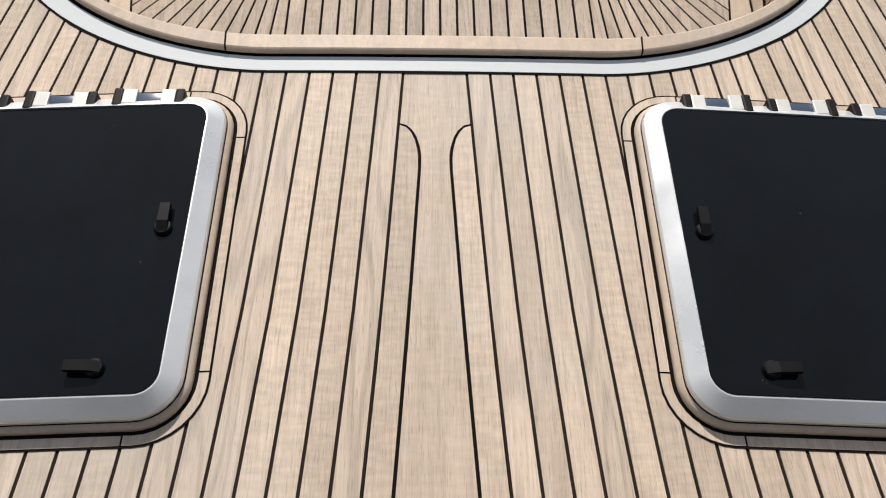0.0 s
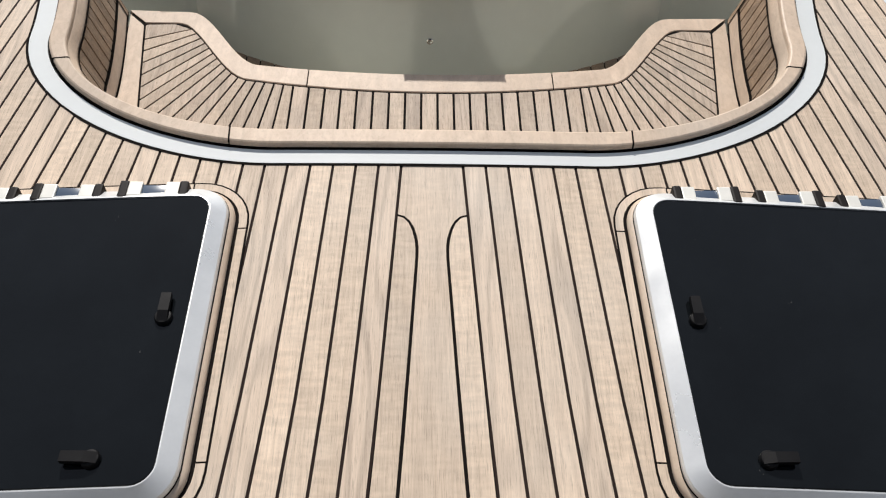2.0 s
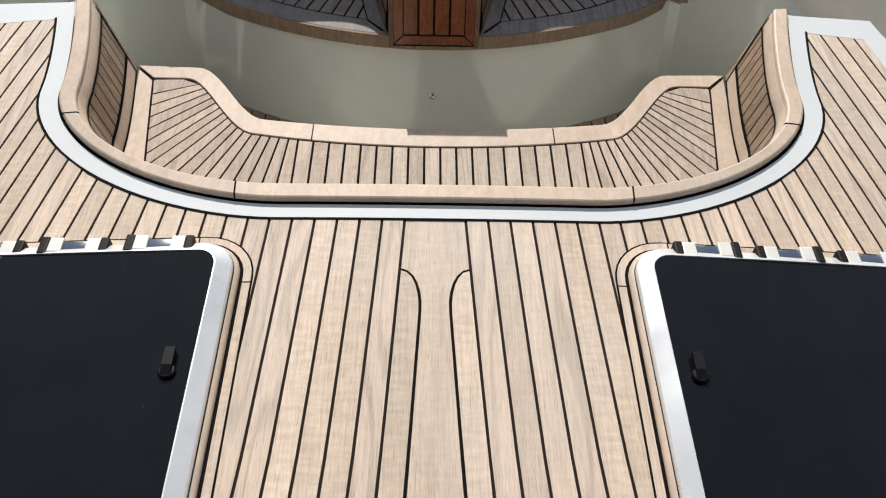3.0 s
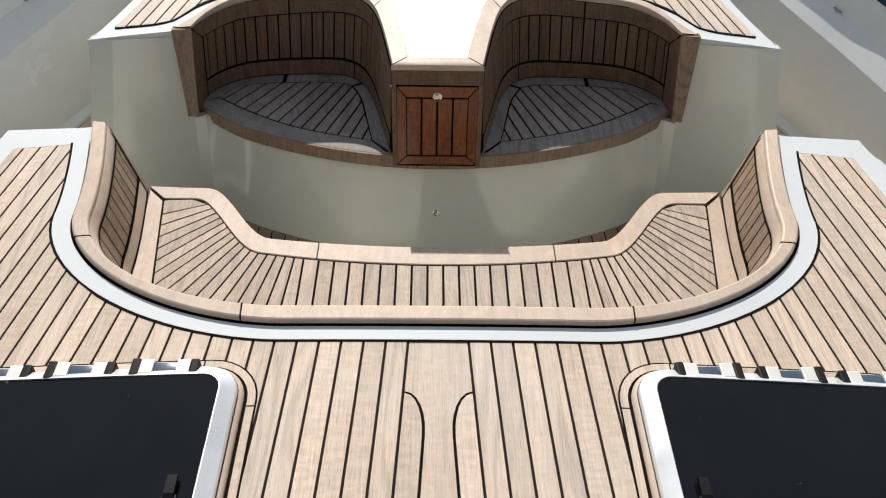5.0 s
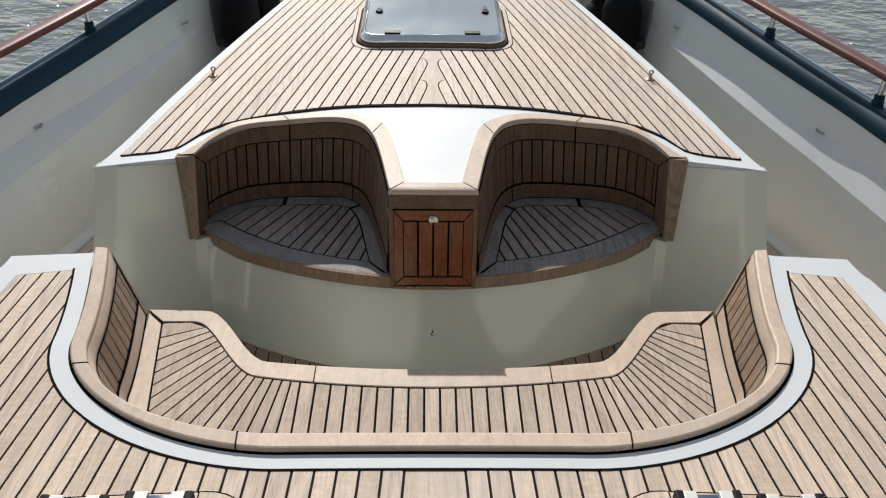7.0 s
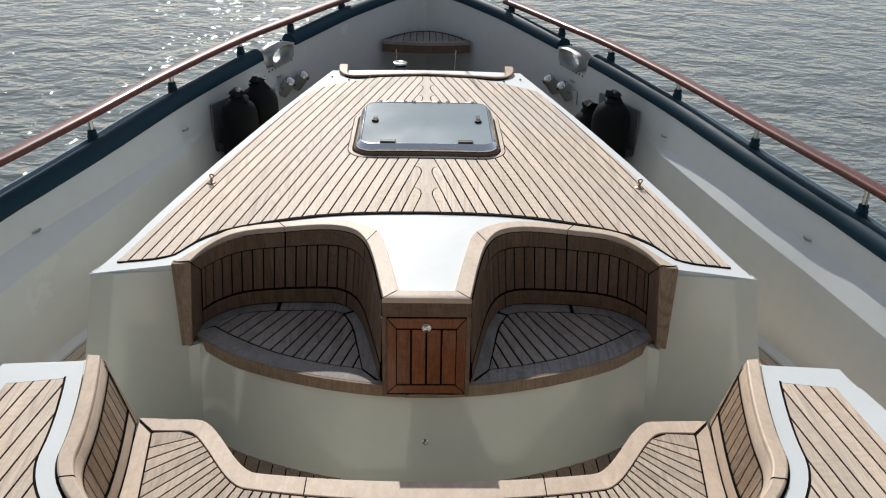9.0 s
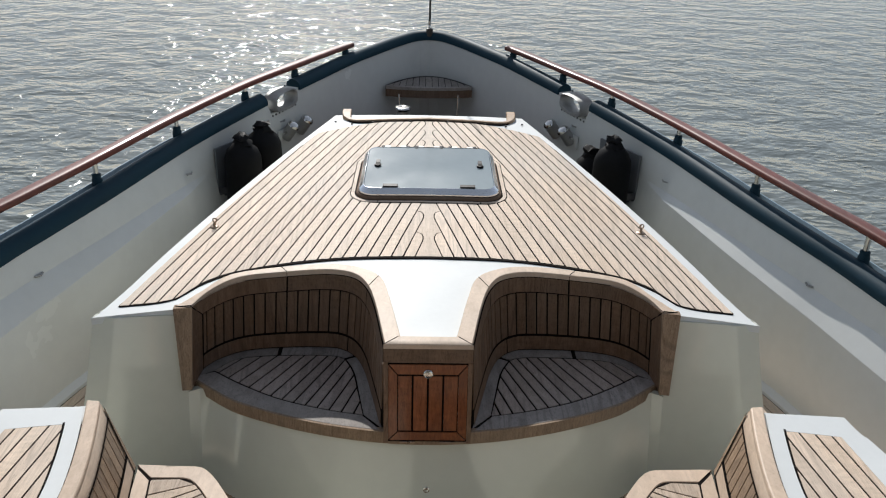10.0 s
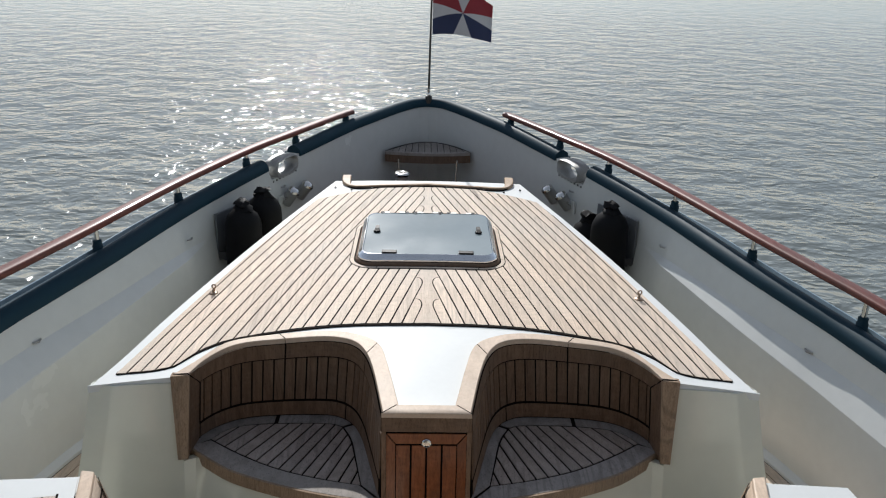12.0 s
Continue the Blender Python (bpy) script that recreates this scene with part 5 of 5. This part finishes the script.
def hatch(cx, y0, y1, w, zf, label, lid_h=0.046, glass=None, group="deck hatches", tilt=0.0, shear=0.0, inset=0.0432, aft=0.094, out=0.288, rim=0.0030, metal=None, tabs=False):
    x0, x1 = cx - w / 2, cx + w / 2
    h = thing("deck_hatch", (cx, (y0 + y1) / 2, zf(cx, (y0 + y1) / 2)), label, "hatch", group)

    def lean(x):
        """The hatches lie a little askew, their outer ends further aft."""
        return -shear * (abs(x) - 0.47)

    def ring(grow, z, r):
        return [Vector((x, y + lean(x), zf(x, y) + z + (tilt * (y - y0) if z > 0.024 else 0)))
                for x, y in rounded(x0 - grow, y0 - grow, x1 + grow, y1 + grow, max(r + grow, 0.01))]

    loft_ring = lambda rings: loft(bmesh.new(), rings + [rings[0]], False, False)
    # black plate and teak margin round it
    part("caulking", loft_ring([ring(0.043, -0.004, RAD), ring(0.043, 0.0012, RAD), ring(0.005, 0.0012, RAD), ring(-0.03, 0.0012, RAD), ring(-0.03, -0.004, RAD)]), caulk, h, "black caulked bed")
    mo, mi = ring(0.0385, 0.0022, RAD), ring(0.020, 0.0022, RAD)
    nn = len(mo)
    step, arc = nn // 4, 9
    for k in range(4):
        for a, b in ((k * step, k * step + arc - 1), (k * step + arc - 1, k * step + step)):
            idx = [q % nn for q in range(a, b + 1)]
            o, i = [mo[q] for q in idx], [mi[q] for q in idx]
            if b - a >= arc:
                e = (o[1] - o[0]).normalized() * 0.020
                o = [o[0] + e] + o[1:-1] + [o[-1] - e]
                i = [i[0] + e] + i[1:-1] + [i[-1] - e]
            else:
                e0 = (o[0] - o[1]).normalized() * 0.016
                e1 = (o[-1] - o[-2]).normalized() * 0.016
                o = [o[0] + Vector((e0.x if abs(e0.x) > abs(e0.y) else 0, e0.y if abs(e0.y) > abs(e0.x) else 0, 0))] + o + [o[-1] + Vector((e1.x if abs(e1.x) > abs(e1.y) else 0, e1.y if abs(e1.y) > abs(e1.x) else 0, 0))]
                i = [i[0] + (o[0] - o[1])] + i + [i[-1] + (o[-1] - o[-2])]
            part("margin_board", slab([[a_, b_] for a_, b_ in zip(o, i)], 0.004), teak, h)
    # rounded teak coaming; the fore hatch's is darkened to hold its shade
    part("coaming", loft_ring([ring(0.012, 0.0, RAD), ring(0.012, 0.009, RAD), ring(0.008, 0.015, RAD), ring(0.0, 0.018, RAD), ring(-0.03, 0.018, RAD), ring(-0.03, 0.0, RAD)]), teak_shade if tabs else teak_cap, h, "rounded teak coaming", 40)
    part("seal", loft_ring([ring(0.001, 0.015, RAD), ring(0.001, 0.021, RAD), ring(-0.03, 0.021, RAD), ring(-0.03, 0.015, RAD)]), caulk, h, "black rubber seal")
    part("frame", loft_ring([ring(0.0, 0.020, RAD), ring(-0.001, 0.027, RAD), ring(-0.004, 0.032, RAD), ring(0.0032 - inset, lid_h, RAD), ring(0.0034 - rim - inset, lid_h + 0.0002, RAD), ring(-inset, lid_h - 0.004, RAD), ring(-inset - 0.007, 0.026, RAD)]),
              metal or alu, h, "brushed aluminium frame with rounded corners", 13)
    part("pane", loft(bmesh.new(), [ring(-inset - 0.0013, 0.026, RAD), ring(-inset - 0.0013, lid_h - 0.0025, RAD), ring(-inset - 0.0033, lid_h - 0.001, RAD)]), glass or glass_dark, h, "dark tinted acrylic pane", 20)
    # hinges along the forward edge
    for k in (-1, 0, 1):
        hx = cx + k * w * 0.262
        yy = y1 - 0.008 + lean(hx)
        zz = zf(hx, yy) + tilt * (yy - y0)
        hinge = part("hinge", box(bmesh.new(), (hx - 0.030, yy - 0.024, zz + 0.012), (hx + 0.030, yy + 0.012, zz + 0.041), 0.003), shade_grey, h, "three-knuckle hinge", 40)
        for q in (-1, 1):
            part("knuckle", box(bmesh.new(), (hx + q * 0.043 - 0.016, yy - 0.026, zz + 0.012), (hx + q * 0.043 + 0.016, yy + 0.018, zz + 0.047), 0.003), hinge_white, hinge)
            part("end_cap", box(bmesh.new(), (hx + q * 0.069 - 0.0105, yy - 0.034, zz + 0.010), (hx + q * 0.069 + 0.0105, yy + 0.020, zz + 0.049), 0.005), brown, hinge)

    def lever(px, py, dx, dy, long=0.052):
        py = py + lean(px)
        z = zf(px, py) + lid_h - 0.002 + tilt * (py - y0)
        bm = bmesh.new()
        lathe(bm, (px, py, z), [(0.0185, 0), (0.0185, 0.006), (0.016, 0.010), (0.009, 0.011)])
        lv = part("latch", bm, black, h, "black plastic latch", 40)
        d = Vector((dx, dy, 0))
        sd_ = Vector((-dy, dx, 0)) * 0.0108
        a, b = Vector((px, py, z + 0.010)) - d * 0.014, Vector((px, py, z + 0.014)) + d * long
        bm = bmesh.new()
        rows = [[a + sd_, a - sd_], [a.lerp(b, 0.35) + sd_ + Vector((0, 0, 0.006)), a.lerp(b, 0.35) - sd_ + Vector((0, 0, 0.006))], [b + sd_ * 0.95 + Vector((0, 0, 0.004)), b - sd_ * 0.95 + Vector((0, 0, 0.004))]]
        part("lever", grid_solid(bm, rows, 0.012), black, lv)

    ym = y0 + (y1 - y0) * 0.517
    lever(x0 + 0.086, ym, 0, 1)
    lever(x1 - 0.086, ym, 0, 1)
    for q in (-1, 1):
        if tabs:
            z = zf(cx, y0) + lid_h - 0.003
            part("latch", box(bmesh.new(), (cx + q * w * out - 0.038, y0 + aft - 0.014, z), (cx + q * w * out + 0.038, y0 + aft + 0.020, z + 0.010), 0.002), black, h, "flat black latch")
        else:
            lever(cx + q * w * out, y0 + aft, -q, 0)
    return h


for s in (1, -1):
    hatch(s * 0.846, 0.327, 1.102, 0.756, z_near, "square deck hatch with dark pane, silver frame and teak coaming", lid_h=0.050, glass=glass_dark, shear=0.028, inset=0.040)
# fore hatch: sky reflection is put into the pane's base colour
hatch(0.0, 3.725, 4.345, 0.715, z_fore, "foredeck hatch, its pane coloured pale for the sky's reflection", lid_h=0.052, group="", glass=glass_lid, tilt=0.040, inset=0.027, aft=0.044, out=0.272, tabs=True, rim=0.0016, metal=alu_fore)

# ---- handrails ----
def hand_z(y):
    return interp(y, [(-1.0, 0.19), (2.0, 0.221), (3.117, 0.243), (3.82, 0.262), (4.5, 0.278), (5.15, 0.297), (5.66, 0.305), (6.26, 0.311)])


RAIL_SECTION = [(0.037, 0.004), (0.034, 0.012), (0.027, 0.0165), (0.012, 0.019), (-0.012, 0.019), (-0.027, 0.0165), (-0.034, 0.012), (-0.037, 0.004),
                (-0.035, -0.010), (-0.027, -0.017), (0.027, -0.017), (0.035, -0.010)]
RY = (6.225, 5.63, 5.122, 4.475, 3.795, 3.095, 2.35, 1.5, 0.6, -0.4)
for s in (1, -1):
    rail = thing("handrail", (s * 1.62, 3.7, 0.2), "varnished mahogany handrail on steel stanchions along the bulwark", "handrail", "handrails")
    pts = [p - n * 0.07 for p, n in zip(RAIL_RIGHT, RAIL_N) if -1.2 < p.y < 6.285]
    bm = bmesh.new()
    sweep(bm, [Vector((s * p.x, p.y, hand_z(p.y))) for p in pts], RAIL_SECTION)
    part("rail", bm, mahogany, rail, "varnished red-brown wooden rail", 50)
    for y in RY:
        p, nr, d = rail_at(y, s, OUTBOARD)
        bm = bmesh.new()
        lathe(bm, p + Vector((0, 0, -0.085)), [(0.026, 0), (0.026, 0.035), (0.022, 0.04), (0.022, 0.062), (0.016, 0.066)], n=18)
        st = part("socket", bm, blue, rail, "dark blue painted socket", 40)
        part("stanchion", rod(bmesh.new(), p + Vector((0, 0, -0.03)), Vector((p.x, p.y, hand_z(p.y) - 0.012)), 0.0125, n=16), steel, st, "polished steel stanchion", 40)


# ---- planks ----
SEAM = 0.0035
P_N = 0.0557


def near_line(x0, y):
    """A seam: almost straight in the middle, bent in towards the bow further out."""
    bend = y - 1.2 if y > 1.0 else -0.2 + 0.08 * (1.0 - y)
    aft = max(0.0, 0.5 - y) / 0.28
    return x0 - (0.0526 - 0.018 * min(x0, 0.4)) * (y - 1.2) - 0.10 * smoothstep(0.45, 0.95, x0) * bend + min(aft, 3.0) * (0.0025 + 0.018 * min(x0, 0.5))


def near_seam(k):
    """Where seam k lies abreast of the waterway."""
    x = 0.076 + P_N * min(k, 6) + 0.0539 * max(0, k - 6)
    return x - 0.013 * smoothstep(1.05, 1.3, x)


def near_end(x0):
    """Where a seam line of the near deck meets the waterway or the forward margin."""
    y = 1.0
    while y < 2.074:
        x = near_line(x0, y)
        lim = strip_y(x) if x < 1.192 else 2.074
        if y >= lim - 0.004:
            return y
        y += 0.003
    return 2.074


def plank(lines, zf, dz, parent, mat, name="plank", n=9):
    """lines: functions of (y) with their ends, side by side."""
    rows = []
    for fx, ya, yb in lines:
        rows.append([Vector((fx(y), y, zf(fx(y), y) + dz)) for y in (ya + (yb - ya) * k / (n - 1) for k in range(n))])
    return part(name, slab(rows, 0.0055), mat, parent)


for s in (1, -1):
    for k in range(0, 28):
        a, b = near_seam(k) + SEAM, near_seam(k + 1) - SEAM
        if near_line(a, 2.0) > teak_out(2.0) - 0.006:
            break
        ls = []
        for t in (0, 0.34, 0.67, 1):
            x0 = a + (b - a) * t
            ls.append((lambda y, x0=x0: s * min(near_line(x0, y), teak_out(y) - 0.001), -1.36, near_end(x0)))
        plank(ls, z_near, 0, near_deck, teak)
    # the plank that is let into the king plank with a rounded end
    for grow, dz, mat, nm in ((0.007, -0.0005, caulk, "caulk_line"), (0, 0, teak, "plank")):
        a, b = 0.076 - P_N + SEAM - grow, 0.076 - SEAM + grow * 0.3
        ls = []
        for t in (0, 0.03, 0.1, 0.25, 0.45, 0.7, 1):
            x0 = a + (b - a) * t
            ls.append((lambda y, x0=x0: s * near_line(x0, y), -1.36, 0.915 + grow + 0.125 * math.sqrt(max(0, 1 - (1 - t) ** 2))))
        plank(ls, z_near, dz, near_deck, mat, nm)
ls = []
for t in (-1, -0.35, 0.35, 1):
    ls.append((lambda y, t=t: t * (near_line(0.076, y) - SEAM if y > 0.92 else near_line(0.076 - P_N, y) - SEAM), -1.36, 1.202))
plank(ls, z_near, -0.0011, near_deck, teak, n=60)

SEAM_F = 0.0038


def fore_line(x0, y):
    return x0 - spring(y)


def fore_edge(y):
    return teak_edge(y) + 0.001


def fore_range(x0):
    """Aft and forward end of a line of the forward teak."""
    y, ya = 2.66, None
    while y < 5.2:
        x = fore_line(x0, y)
        inside = y > teak_aft(x) + 0.003 and x < fore_edge(y) and y < fore_fwd(x)
        if inside and ya is None:
            ya = y
        if ya is not None and not inside and y > ya + 0.06:
            return ya, y
        y += 0.004
    return (ya, 5.2) if ya else None


for s in (1, -1):
    for k in range(0, 20):
        a, b = SEAM_0 + PITCH_F * k + SEAM_F, SEAM_0 + PITCH_F * (k + 1) - SEAM_F
        ra, rb = fore_range(a), fore_range(b)
        if ra is None or rb is None:
            continue
        # forward end let into the king plank
        y_in = next((3.06 + 0.005 * q for q in range(500) if spring(3.06 + 0.005 * q) >= a - 0.034), 9.0)
        for grow, dz, mat, nm in ((0.005, -0.0005, caulk, "caulk_line"), (0, 0, teak, "plank")):
            if grow and y_in > 5.2:
                continue
            ls = []
            for t in (0, 0.05, 0.15, 0.35, 0.6, 1) if y_in < 5.2 else (0, 0.34, 0.67, 1):
                x0 = a - grow + (b - a + grow) * t
                r = fore_range(x0)
                if r is None:
                    continue
                yb = min(r[1], y_in + grow + 0.105 * math.sqrt(max(0, 1 - (1 - t) ** 2)))
                if yb > r[0] + 0.01:
                    ls.append((lambda y, x0=x0: s * fore_line(x0, y), r[0], yb))
            if len(ls) > 1:
                plank(ls, z_fore, dz, house_roof, mat, nm)
    # the outermost plank tapers out along the white margin
    a = SEAM_0 + PITCH_F * 20 + SEAM_F
    r = fore_range(a)
    plank([(lambda y, t=t: s * (fore_line(a, y) * (1 - t) + max(teak_edge(y) - 0.001, fore_line(a, y) + 0.001) * t), teak_aft(1.2) + 0.005, r[1]) for t in (0, 0.5, 1)], z_fore, 0, house_roof, teak)
ls = [(lambda y, t=t: t * 0.078, 3.077, 5.08) for t in (-1, -0.35, 0.35, 1)]
plank(ls, z_fore, -0.0011, house_roof, teak, n=12)

# side deck planks, bent along the bulwarks
for s in (1, -1):
    for k in range(9):
        a, b = 0.184 + 0.056 * k, 0.184 + 0.056 * (k + 1) - 0.006
        rows = [[Vector((s * (p + n * o).x, (p + n * o).y, SIDE_DECK + 0.006)) for o in (a, b)] for p, n in list(zip(RAIL_RIGHT, RAIL_N))[40:186:4]]
        part("plank", slab(rows, 0.005), teak, side_deck)
